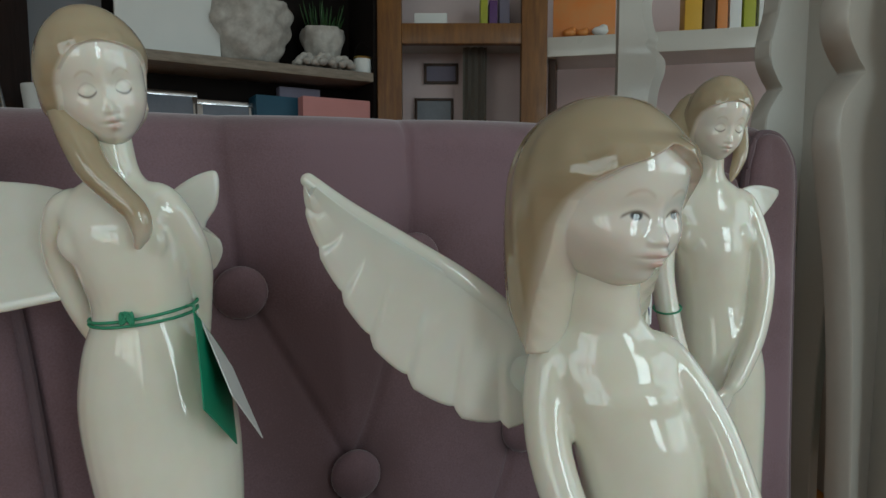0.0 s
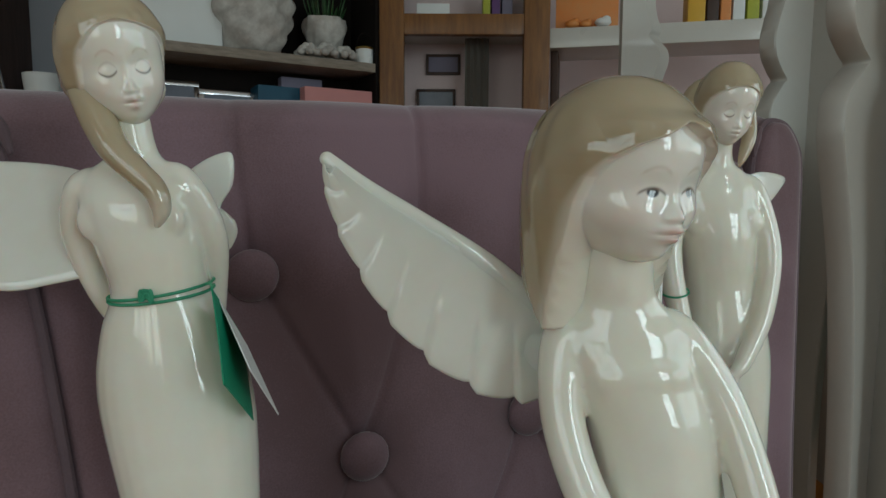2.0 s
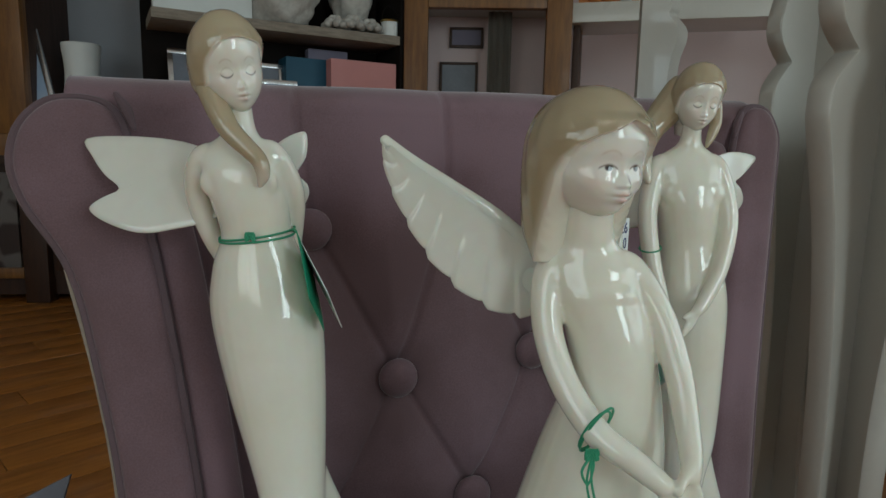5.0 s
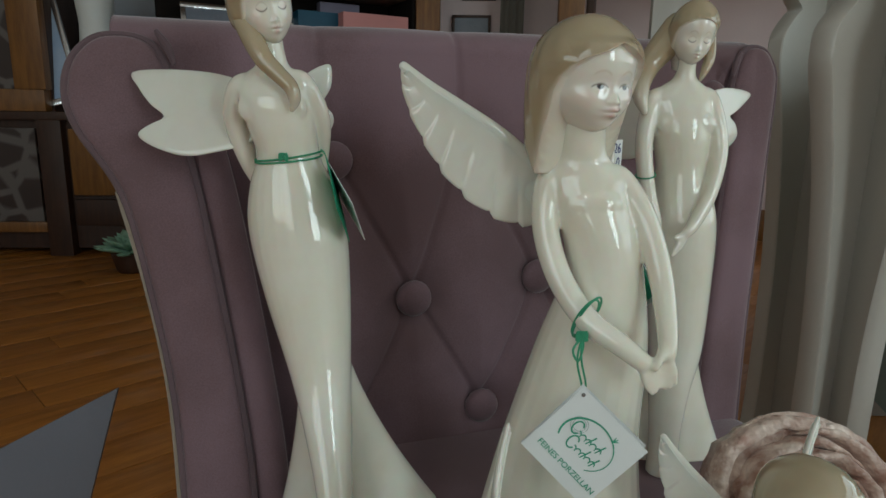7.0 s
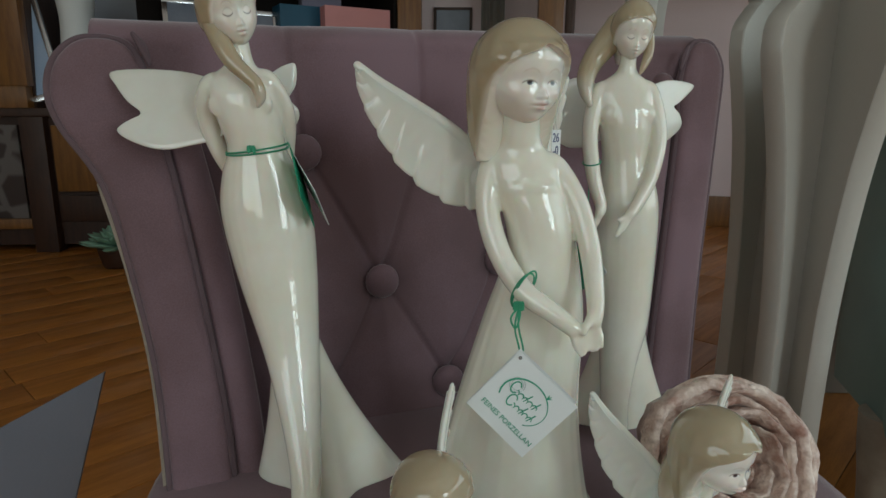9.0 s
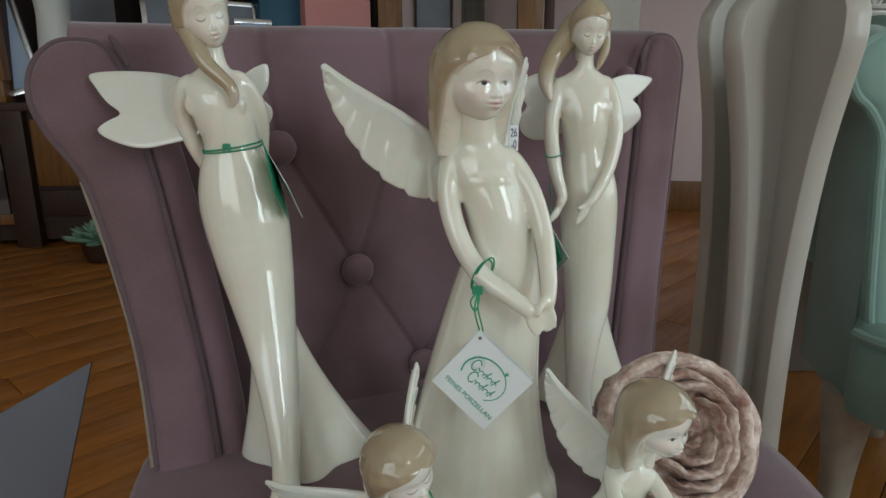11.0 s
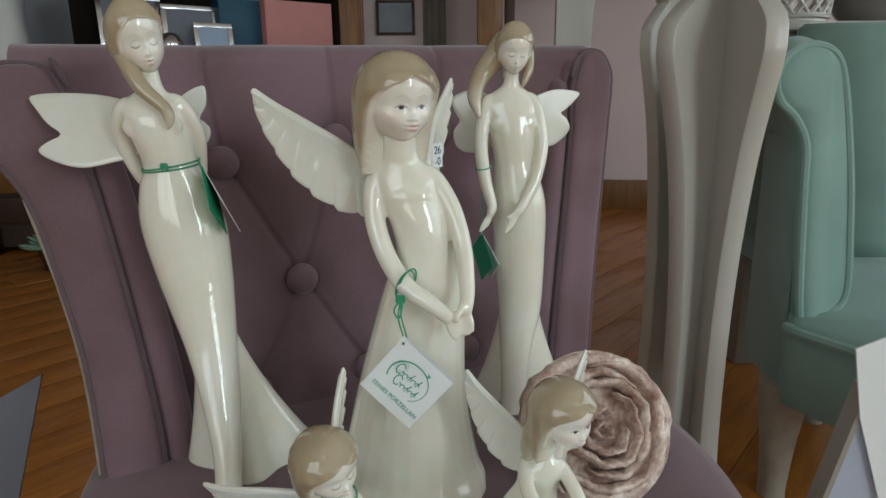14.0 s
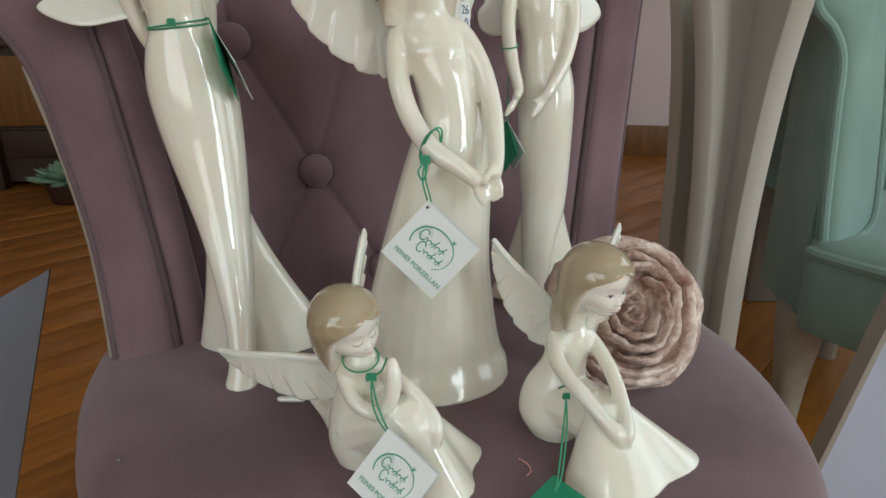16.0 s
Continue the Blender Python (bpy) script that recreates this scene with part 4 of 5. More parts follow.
def card_frame(l, b, t):
    l, b, t = Vector(l), Vector(b), Vector(t)
    x, y = (b - l), (t - l)
    side = 0.5 * (x.length + y.length)
    x.normalize()
    n = x.cross(y).normalized()
    y = n.cross(x)
    return Matrix.Translation(l) @ Matrix(((x.x, y.x, n.x), (x.y, y.y, n.y), (x.z, y.z, n.z))).to_4x4(), side


def leaf(m, side, dz=0.0, bend=0.0):
    bm = bmesh.new()
    box(bm, 0, side, 0, side, dz - 0.00025, dz + 0.00025)
    bmesh.ops.subdivide_edges(bm, edges=bm.edges, cuts=6, use_grid_fill=True)
    for v in bm.verts:
        v.co.z += bend * ((v.co.x / side - 0.5) ** 2 + 0.6 * (v.co.y / side - 0.5) ** 2)
    bmesh.ops.transform(bm, matrix=m, verts=bm.verts)
    return bm


def printed(tag, m, s):
    """The front print: a green oval, plain strokes for the maker's mark, and the line of text below."""
    lift = 0.0006
    oval = bmesh.new()
    ring = [(s * (0.49 + 0.335 * math.cos(t)), s * (0.545 + 0.285 * math.sin(t)), lift, s * (0.006 + 0.007 * math.sin(t * 0.5 + 0.2) ** 2)) for t in np.linspace(-0.9, 3.6, 40)]
    tube(oval, ring, n=6, steps=1, squash=0.25, side=(0, 0, 1))
    for a in (0.6, 1.2, 1.9):
        tube(oval, [(s * 0.67, s * 0.80, lift, s * 0.012), (s * (0.67 + 0.05 * math.cos(a)), s * (0.80 + 0.06 * math.sin(a)), lift, s * 0.004)], n=6, steps=1, squash=0.25, side=(0, 0, 1))
    bmesh.ops.transform(oval, matrix=m, verts=oval.verts)
    part("oval_mark", oval, print_green, tag, "green printed oval")
    mark = bmesh.new()
    for x, y, w in ((0.34, 0.585, 0.32), (0.42, 0.425, 0.30)):
        tube(mark, [(s * (x + w * q + 0.016 * math.sin(q * 27)), s * (y + 0.030 * math.cos(q * 27) + 0.012 * q), lift, s * (0.0065 + 0.003 * math.cos(q * 27))) for q in np.linspace(0, 1, 48)],
             n=6, steps=1, squash=0.25, side=(0, 0, 1))
        tube(mark, [(s * (x - 0.05 + 0.055 * math.cos(a)), s * (y + 0.04 + 0.085 * math.sin(a)), lift, s * 0.010) for a in np.linspace(0.6, 5.6, 18)], n=6, steps=1, squash=0.25, side=(0, 0, 1))
        for q in (0.45, 0.9):
            tube(mark, [(s * (x + w * q), s * (y - 0.03), lift, s * 0.007), (s * (x + w * q + 0.035), s * (y + 0.10), lift, s * 0.010)], n=6, steps=1, squash=0.25, side=(0, 0, 1))
    bmesh.ops.transform(mark, matrix=m, verts=mark.verts)
    part("maker_mark", mark, print_green, tag)
    scroll = bmesh.new()
    for r in (0.10, 0.075):
        tube(scroll, [(s * (0.28 + r * math.cos(t)), s * (0.66 + r * math.sin(t)), lift, s * 0.004) for t in np.linspace(0, 6.0, 24)], n=5, steps=1, squash=0.25, side=(0, 0, 1))
    bmesh.ops.transform(scroll, matrix=m, verts=scroll.verts)
    part("scroll_mark", scroll, print_grey, tag)
    words("FEINES PORZELLAN", s * 0.098, m @ Matrix.Translation((s * 0.10, s * 0.165, 0.0006)), print_green, tag)


def loop_round(bm, c, rx, ry, r=0.0006, tilt=(0, 0), n=28):
    tube(bm, [(c[0] + rx * math.cos(t), c[1] + ry * math.sin(t), c[2] + tilt[0] * math.cos(t) + tilt[1] * math.sin(t), r) for t in np.linspace(0, math.tau, n, endpoint=False)], n=6, steps=1, closed=True)


def knot(bm, c, k=1.0):
    for q in range(3):
        tube(bm, [(c[0] + 0.0022 * k * math.cos(t + q), c[1] - 0.001, c[2] + 0.0020 * k * math.sin(t * 2 + q), 0.0006) for t in np.linspace(0, 5.5, 9)], n=6, steps=2)


# tag on the standing angel's wrist
tag = thing("swing_tag", (0, 0, 0), label="white folded card swing tag with green print on a green cord", category="tag")
m, s = card_frame((0.0232, 0.160, 0.5390), (0.0565, 0.152, 0.5085), (0.0545, 0.158, 0.572))
part("card", leaf(m, s), card_white, tag)
part("back_leaf", leaf(m @ pose(0, 0, -0.0015, -4, 3, 0), s, -0.0012, 0.002), card_white, tag)
printed(tag, m, s)
bm = bmesh.new()
tube(bm, [(s * 0.06, s * 0.94, 0.0004, 0.0011), (s * 0.06, s * 0.94, 0.00065, 0.0011)], n=10, steps=1)
bmesh.ops.transform(bm, matrix=m, verts=bm.verts)
part("punch_hole", bm, brow_glaze, tag)
bm = bmesh.new()
loop_round(bm, (0.0555, 0.176, 0.6045), 0.0066, 0.0066, tilt=(0.006, -0.010))
loop_round(bm, (0.0565, 0.1765, 0.6045), 0.0069, 0.0068, tilt=(0.008, -0.010))
knot(bm, (0.0525, 0.166, 0.598), 1.3)
for dx in (-0.0008, 0.0014):
    tube(bm, [(0.0525, 0.1655, 0.597, 0.00055), (0.0515 + dx, 0.164, 0.585, 0.00055), (0.0545 + dx, 0.164, 0.572, 0.00055), (0.0555, 0.1665, 0.565, 0.00055)], n=6)
tube(bm, [(0.0525, 0.166, 0.597, 0.0006), (0.048, 0.163, 0.591, 0.0006), (0.051, 0.163, 0.585, 0.0006), (0.0535, 0.165, 0.592, 0.0006), (0.053, 0.166, 0.598, 0.0006)], n=6)
part("cord", bm, cord_mat, tag, "thin green cord")

# belt and folded tag on the tall fairy
tag = thing("swing_tag", (0, 0, 0), label="green folded card tag on a green cord belt", category="tag")
bm = bmesh.new()
for dz in (0.0, -0.0022):
    loop_round(bm, (-0.1268, 0.26, 0.6815 + dz), 0.0216, 0.0182, r=0.00065, tilt=(0.003 + dz * 0.4, 0.0015))
knot(bm, (-0.1245, 0.2415, 0.6815), 1.2)
tube(bm, [(-0.1065, 0.2545, 0.684, 0.0006), (-0.1020, 0.250, 0.685, 0.0006), (-0.0995, 0.245, 0.684, 0.0006)], n=6)
part("cord", bm, cord_mat, tag, "thin green cord")
m, s = card_frame((-0.0980, 0.2747, 0.6580), (-0.0865, 0.252, 0.630), (-0.0985, 0.240, 0.687))
part("card", leaf(m, 0.042, 0, 0.001), card_green, tag, "green printed card leaf")
m, s = card_frame((-0.0955, 0.2790, 0.6520), (-0.0780, 0.258, 0.632), (-0.0980, 0.242, 0.687))
part("back_leaf", leaf(m, 0.0400, 0.0015, 0.0), card_white, tag, "white inner leaf")

# bracelet and tag on the far fairy
tag = thing("swing_tag", (0, 0, 0), label="green card tag on a thin green cord bracelet", category="tag")
bm = bmesh.new()
loop_round(bm, (0.1265, 0.3455, 0.6665), 0.0074, 0.0074, tilt=(0.001, 0.002))
tube(bm, [(0.128, 0.3525, 0.665, 0.00055), (0.127, 0.353, 0.64, 0.00055), (0.127, 0.348, 0.616, 0.00055), (0.1265, 0.344, 0.604, 0.00055)], n=6)
part("cord", bm, cord_mat, tag, "thin green cord")
m, s = card_frame((0.1188, 0.372, 0.5823), (0.1275, 0.350, 0.552), (0.1265, 0.343, 0.606))
part("card", leaf(m, 0.036, 0, 0.001), card_green, tag)
part("back_leaf", leaf(m @ pose(0, 0, -0.001, 4, 12, 0), 0.036, -0.001, 0.001), card_white, tag, "white inner leaf")

# tag round the neck of the seated angel that rests her chin
tag = thing("swing_tag", (0, 0, 0), label="white card swing tag with green oval print on a cord", category="tag")
m, s = card_frame((0.009, 0.060, 0.4385), (0.0365, 0.041, 0.4225), (0.0345, 0.067, 0.464))
part("card", leaf(m, s), card_white, tag)
part("back_leaf", leaf(m @ pose(0, 0, -0.001, -3, 3, 0), s, -0.001, 0.001), card_white, tag)
printed(tag, m, s)
bm = bmesh.new()
loop_round(bm, (0.0145, 0.100, 0.4935), 0.0105, 0.0115, tilt=(0.0, 0.003))
knot(bm, (0.0215, 0.0875, 0.4885), 1.2)
for dx in (-0.001, 0.0015):
    tube(bm, [(0.0215, 0.087, 0.488, 0.00055), (0.0235 + dx, 0.0785, 0.477, 0.00055), (0.028 + dx, 0.072, 0.468, 0.00055), (0.0345, 0.0665, 0.4615, 0.00055)], n=6)
tube(bm, [(0.0215, 0.0875, 0.489, 0.0006), (0.027, 0.086, 0.492, 0.0006), (0.0305, 0.089, 0.499, 0.0006)], n=6)
part("cord", bm, cord_mat, tag, "thin green cord")

# tag on the arm of the other seated angel
tag = thing("swing_tag", (0, 0, 0), label="green card tag on a green cord lying on the seat", category="tag")
bm = bmesh.new()
loop_round(bm, (0.1405, 0.1125, 0.4675), 0.0058, 0.0056, tilt=(0.003, -0.004))
knot(bm, (0.1375, 0.1045, 0.4645), 0.9)
for dx in (-0.0008, 0.0012):
    tube(bm, [(0.1375, 0.104, 0.464, 0.00055), (0.134 + dx, 0.088, 0.452, 0.00055), (0.1275 + dx, 0.066, 0.4385, 0.00055), (0.1235, 0.058, 0.4305, 0.00055)], n=6)
part("cord", bm, cord_mat, tag, "thin green cord")
m, s = card_frame((0.101, 0.052, 0.4235), (0.124, 0.021, 0.4225), (0.1225, 0.060, 0.4315))
part("card", leaf(m, s), card_green, tag)

# price sticker on the angel's wing, a chip of porcelain and a loose thread on the seat
tag = thing("price_sticker", (0, 0, 0), label="small white price sticker with blue handwriting", category="sticker")
m = Matrix.Translation((0.0800, 0.2440, 0.6805)) @ pose(0, 0, 0, 90, 0, 50)
bm = boxed(-0.0045, 0.0075, -0.003, 0.0155, -0.0003, 0.0003)
bmesh.ops.transform(bm, matrix=m, verts=bm.verts)
part("paper", bm, card_white, tag)
words("26", 0.0085, m @ Matrix.Translation((-0.003, 0.0075, 0.0005)), ink, tag)
words("-0", 0.0085, m @ Matrix.Translation((-0.002, -0.001, 0.0005)), ink, tag)
bm = bmesh.new()
tube(bm, [(-0.054, 0.1712, 0.423, 0.002), (-0.046, 0.1705, 0.4234, 0.0024), (-0.037, 0.170, 0.423, 0.002)], n=8)
alone("porcelain_chip", bm, wing_glaze, label="small broken white porcelain chip on the seat", category="chip")

alone("loose_thread", tubed([(0.110, 0.101, SEAT + 0.0018, 0.0005), (0.1145, 0.095, SEAT + 0.0022, 0.0006), (0.1155, 0.089, SEAT + 0.0018, 0.0005), (0.1125, 0.085, SEAT + 0.0018, 0.0005)], n=6), pink_box, label="curled salmon pink thread lying on the seat", category="thread")

# the velvet rosette
ros = thing("rosette", (0.206, 0.206, 0.4725), label="dusty pink crushed velvet ribbon rosette leaning back", category="rosette")
ros.matrix_world = pose(0.206, 0.206, 0.4725) @ pose(0, 0, 0, 0, 0, 6) @ pose(0, 0, 0, 62, 0, 0)
rnd = random.Random(5)


def petal_roll(r0, r1, a0, a1, h, w, name="petal"):
    """A folded ribbon running along a spiral; its lip stands up along local z."""
    n = max(14, int((a1 - a0) * 10))
    ph = rnd.random() * 6
    bm = bmesh.new()
    rings = []
    for i in range(n + 1):
        q = i / n
        t = a0 + (a1 - a0) * q
        fade = min(1.0, 6 * q, 6 * (1 - q)) ** 0.5
        r = r0 + (r1 - r0) * q + min(1.0, r1 / 0.025) * (0.0016 * math.sin(3 * t + ph) + 0.0010 * math.sin(8 * t + 2 * ph) + 0.0005 * math.sin(19 * t))
        hh = h * (0.62 + 0.38 * fade) + 0.0012 * math.sin(5 * t + 2 * ph)
        u, side = Vector((math.cos(t), math.sin(t), 0)), []
        for x, z in ((-0.4, -1.4), (-0.55, -0.3), (-0.5, 0.45), (-0.15, 0.86), (0.3, 1.0), (0.8, 0.82), (1.15, 0.3), (1.3, -0.3), (1.3, -1.4)):
            k2 = 1 + 0.10 * math.sin(23 * t + 7 * x + ph)
            side.append(u * (r + x * w * fade * k2) + Vector((0, 0, hh * z if z > 0 else 0.012 * z)))
        rings.append(side)
    skin_rings(bm, rings)
    part(name, bm, bud_velvet, ros, smooth=180)


bm = bmesh.new()
turned(bm, [(0.045, -0.017), (0.058, -0.0165), (0.0625, -0.008), (0.058, -0.004), (0.03, -0.003)], n=40)
part("backing", bm, bud_velvet, ros, smooth=180)
for r0, r1, a0, a1, h, w in ((0.002, 0.008, 0.0, 6.3, 0.014, 0.0025), (0.0125, 0.0185, 0.8, 6.4, 0.0185, 0.0034), (0.0225, 0.0285, 2.2, 7.4, 0.019, 0.0042), (0.0325, 0.0375, 4.2, 9.4, 0.0175, 0.0046),
                              (0.0405, 0.0450, 0.6, 5.6, 0.0140, 0.0048), (0.0475, 0.0510, 2.9, 7.9, 0.0095, 0.0050), (0.0535, 0.0560, 5.2, 10.4, 0.004, 0.0052)):
    petal_roll(r0, r1, a0, a1, h, w)
for x, y, z in ((-0.139, 0.106, SEAT + 0.0012), (0.216, 0.118, SEAT + 0.0012)):
    bm = bmesh.new()
    ball(bm, (0, 0, 0), (0.0016, 0.0012, 0.0012), seg=8)
    alone("fleck", bm, brow_glaze if x < 0 else wing_glaze, (x, y, z), 180, label="tiny fleck of dirt on the velvet seat", category="fleck")

# ---- the white stands and the mint chair beside ----
def l_leg(parent, corner, left_end, right_end, profile, height, thick=0.027):
    """Two scalloped boards that meet in an inner corner. profile: (share of the board's width kept, z)."""
    for end, name in ((left_end, "leg_board"), (right_end, "leg_board")):
        c, e = Vector((*corner, 0)), Vector((*end, 0))
        d = (e - c)
        n = Vector((-d.y, d.x, 0)).normalized() * thick * 0.5
        rows = spline([(w, z, 0) for w, z in profile], 8)
        bm = bmesh.new()
        rings = []
        for w, z, _ in rows:
            a, b = c, c + d * float(w)
            k = d.normalized() * 0.002
            ring = [a - n, b - n - k, b - n * 0.8, b + n * 0.8, b + n - k, a + n]
            rings.append([Vector((q.x, q.y, float(z))) for q in ring])
        skin_rings(bm, rings)
        part(name, bm, stand_lacquer, parent, smooth=35)


SCALLOP = [(0.62, 0.0), (0.58, 0.06), (0.52, 0.14), (0.50, 0.24), (0.51, 0.36), (0.545, 0.45), (0.62, 0.55), (0.72, 0.64), (0.86, 0.72), (0.97, 0.775), (0.985, 0.80), (0.95, 0.83), (0.74, 0.862),
           (0.66, 0.872), (0.78, 0.885), (0.92, 0.905), (0.96, 0.93), (0.90, 0.96), (0.80, 1.0), (0.78, 1.1), (0.9, 1.2)]
stand = thing("display_stand", (0, 0, 0), label="white lacquered display stand with scalloped corner legs", category="stand")
l_leg(stand, (0.572, 0.81), (0.428, 0.705), (0.553, 0.625), SCALLOP, 1.2, 0.030)
l_leg(stand, (0.640, 1.13), (0.515, 1.03), (0.70, 1.03), [(w, z * 1.04) for w, z in SCALLOP], 1.25)
part("top_board", boxed(0.40, 1.20, 0.70, 1.32, 1.252, 1.28, bevel=0.006), stand_lacquer, stand)
l_leg(stand, (1.15, 0.80), (1.03, 0.70), (1.19, 0.72), [(w * 0.9, z * 1.04) for w, z in SCALLOP], 1.25)
stand2 = thing("display_stand", (0, 0, 0), label="tall white display stand with a scalloped edge behind the chair", category="stand")
bm = bmesh.new()
rows = spline([(0.62, 0.0, 0), (0.60, 0.3, 0), (0.615, 0.8, 0), (0.622, 1.02, 0), (0.642, 1.10, 0), (0.64, 1.14, 0), (0.610, 1.176, 0), (0.618, 1.2, 0), (0.602, 1.25, 0), (0.60, 1.32, 0), (0.64, 1.42, 0)], 8)
skin_rings(bm, [[Vector((x, y, float(r[1]))) for x, y in ((0.525, 1.9), (float(r[0]) - 0.004, 1.9), (float(r[0]), 1.904), (float(r[0]) + 0.034, 1.93), (float(r[0]) + 0.03, 1.95), (0.525, 1.93))] for r in rows])
part("side_board", bm, stand_lacquer, stand2, smooth=35)
part("foot", boxed(0.50, 0.68, 1.86, 2.02, 0.0, 0.03, bevel=0.004), stand_lacquer, stand2)

mint_chair = thing("wing_chair", (0, 0, 0), label="mint green velvet wing chair with piped scroll arms", category="armchair")
ARM = [(0.690, 0.35), (0.684, 0.42), (0.680, 0.572), (0.678, 0.65), (0.655, 0.693), (0.626, 0.718), (0.615, 0.751), (0.634, 0.787), (0.679, 0.803), (0.724, 0.788), (0.746, 0.741), (0.768, 0.614), (0.778, 0.50), (0.779, 0.40), (0.74, 0.365)]


def arm_y(x, z):
    return 0.70 + 0.10 * (z - 0.36) + 0.25 * (x - 0.66)


loop = [(float(p[0]), float(p[1])) for p in spline([(*p, 0) for p in ARM], 5)]
cx, cz = 0.72, 0.56
bm = bmesh.new()
skin_rings(bm, [[Vector((cx + (x - cx) * s, arm_y(x, z) + dv, cz + (z - cz) * (0.9 + 0.1 * s))) for x, z in loop]
                for s, dv in ((0.3, -0.006), (0.7, -0.006), (0.92, -0.002), (1.0, 0.006), (1.0, 0.02))])
part("arm_panel", bm, mint, mint_chair, smooth=60)
part("arm_piping", tubed([(x, arm_y(x, z) - 0.001, z, 0.0065) for x, z in loop], steps=1, n=8), mint, mint_chair)
bm = bmesh.new()
skin_rings(bm, [[Vector((x + dx * (1 if x < 0.72 else 0.3), arm_y(x, z) + dy, z + dz)) for x, z in loop] for dx, dy, dz in ((0.004, 0.01, -0.002), (0.01, 0.06, 0.018), (0.06, 0.2, 0.022), (0.13, 0.36, 0.02), (0.18, 0.46, 0.02))])
part("arm", bm, mint, mint_chair, smooth=60)
bm = bmesh.new()
skin_rings(bm, [[Vector((x, y, z)) for x, y in ((0.690, 0.745), (0.730, 0.765), (0.9, 1.14), (0.86, 1.16), (0.735, 0.95))] for z in (0.215, 0.24, 0.42, 0.655)])
part("outer_side", bm, mint, mint_chair, smooth=50)
seat_line = [(0.665, 0.700), (0.668, 0.675), (0.694, 0.622), (0.735, 0.555), (0.80, 0.49), (0.90, 0.45), (1.02, 0.45), (1.14, 0.50), (1.22, 0.60), (1.25, 0.75), (1.2, 1.1), (0.92, 1.14), (0.72, 0.80)]
out = [(float(p[0]), float(p[1])) for p in spline([(*p, 0) for p in seat_line], 5)]
bm = bmesh.new()
skin_rings(bm, [[Vector((0.95 + (x - 0.95) * s, 0.8 + (y - 0.8) * s, z)) for x, y in out] for s, z in ((0.99, 0.225), (1.0, 0.24), (1.0, 0.345), (0.985, 0.362), (0.95, 0.372), (0.6, 0.378), (0.1, 0.378))])
part("seat", bm, mint, mint_chair, smooth=60)
part("seat_piping", tubed([(x, y, 0.357, 0.009) for x, y in out[:-12]], steps=1, n=8), mint, mint_chair)
bm = bmesh.new()
body(bm, [(1.10, 1.13, 0.37, 0.20, 0.08), (1.12, 1.16, 0.6, 0.22, 0.08), (1.14, 1.20, 0.84, 0.22, 0.07), (1.14, 1.21, 0.88, 0.2, 0.05)], n=32)
part("backrest", bm, mint, mint_chair, smooth=180)
for x, y, r in ((0.715, 0.765, 0.034), (0.955, 1.02, 0.03), (1.14, 0.62, 0.032), (1.2, 1.05, 0.03)):
    part("leg", turned(bmesh.new(), [(r * 0.72, 0.0), (r * 0.7, 0.02), (r * 0.85, 0.1), (r * 1.1, 0.17), (r * 1.25, 0.23)], at=(x, y, 0)), linen, mint_chair, "beige painted leg")

# white carved cabinet with a lattice basket and a dark vase
cab = thing("side_cabinet", (0, 0, 0), label="white carved side cabinet with lattice front on a beige plinth", category="cabinet")
part("body", boxed(0.93, 1.55, 1.33, 1.68, 0.38, 0.875, bevel=0.006), white_lacquer, cab)
part("top", boxed(0.905, 1.575, 1.28, 1.70, 0.875, 0.895, bevel=0.006), white_lacquer, cab)
part("plinth", boxed(0.93, 1.55, 1.33, 1.66, 0.0, 0.38, bevel=0.006), grey_panel, cab, "beige plinth")
part("ledge", boxed(0.91, 1.57, 1.285, 1.33, 0.375, 0.395, bevel=0.004), white_lacquer, cab)
for i in range(12):
    for j in range(7):
        bm = bmesh.new()
        tube(bm, [(0.945 + i * 0.05 + 0.014 * math.cos(t), 1.318, 0.43 + j * 0.06 + 0.022 * math.sin(t), 0.006) for t in np.linspace(0, math.tau, 8, endpoint=False)], n=5, steps=1, closed=True)
        part("carved_ring", bm, white_lacquer, cab)
basket = thing("lattice_basket", (1.03, 1.43, 0.895), label="white openwork lattice basket on the side cabinet", category="basket")
part("base", turned(bmesh.new(), [(0.07, 0.0), (0.085, 0.003), (0.088, 0.012), (0.08, 0.016)]), white_lacquer, basket)
for z in (0.022, 0.10):
    bm = bmesh.new()
    loop_round(bm, (0, 0, z), 0.086 + 0.1 * z, 0.086 + 0.1 * z, r=0.006)
    part("rim", bm, white_lacquer, basket)
for i in range(16):
    for s in (-1, 1):
        a = i * math.tau / 16
        bm = tubed([((0.086 + 0.1 * z) * math.cos(a + s * q), (0.086 + 0.1 * z) * math.sin(a + s * q), z, 0.0045) for q, z in ((0, 0.02), (0.2, 0.045), (0.4, 0.07), (0.58, 0.1))], n=6, steps=2)
        part("lattice_strip", bm, white_lacquer, basket)
vase = alone("vase", turned(bmesh.new(), [(0.05, 0), (0.09, 0.04), (0.11, 0.12), (0.09, 0.2), (0.05, 0.25), (0.055, 0.27)]), brow_glaze, (1.26, 1.45, 0.895), 180, label="dark brown glazed vase on the side cabinet", category="vase")

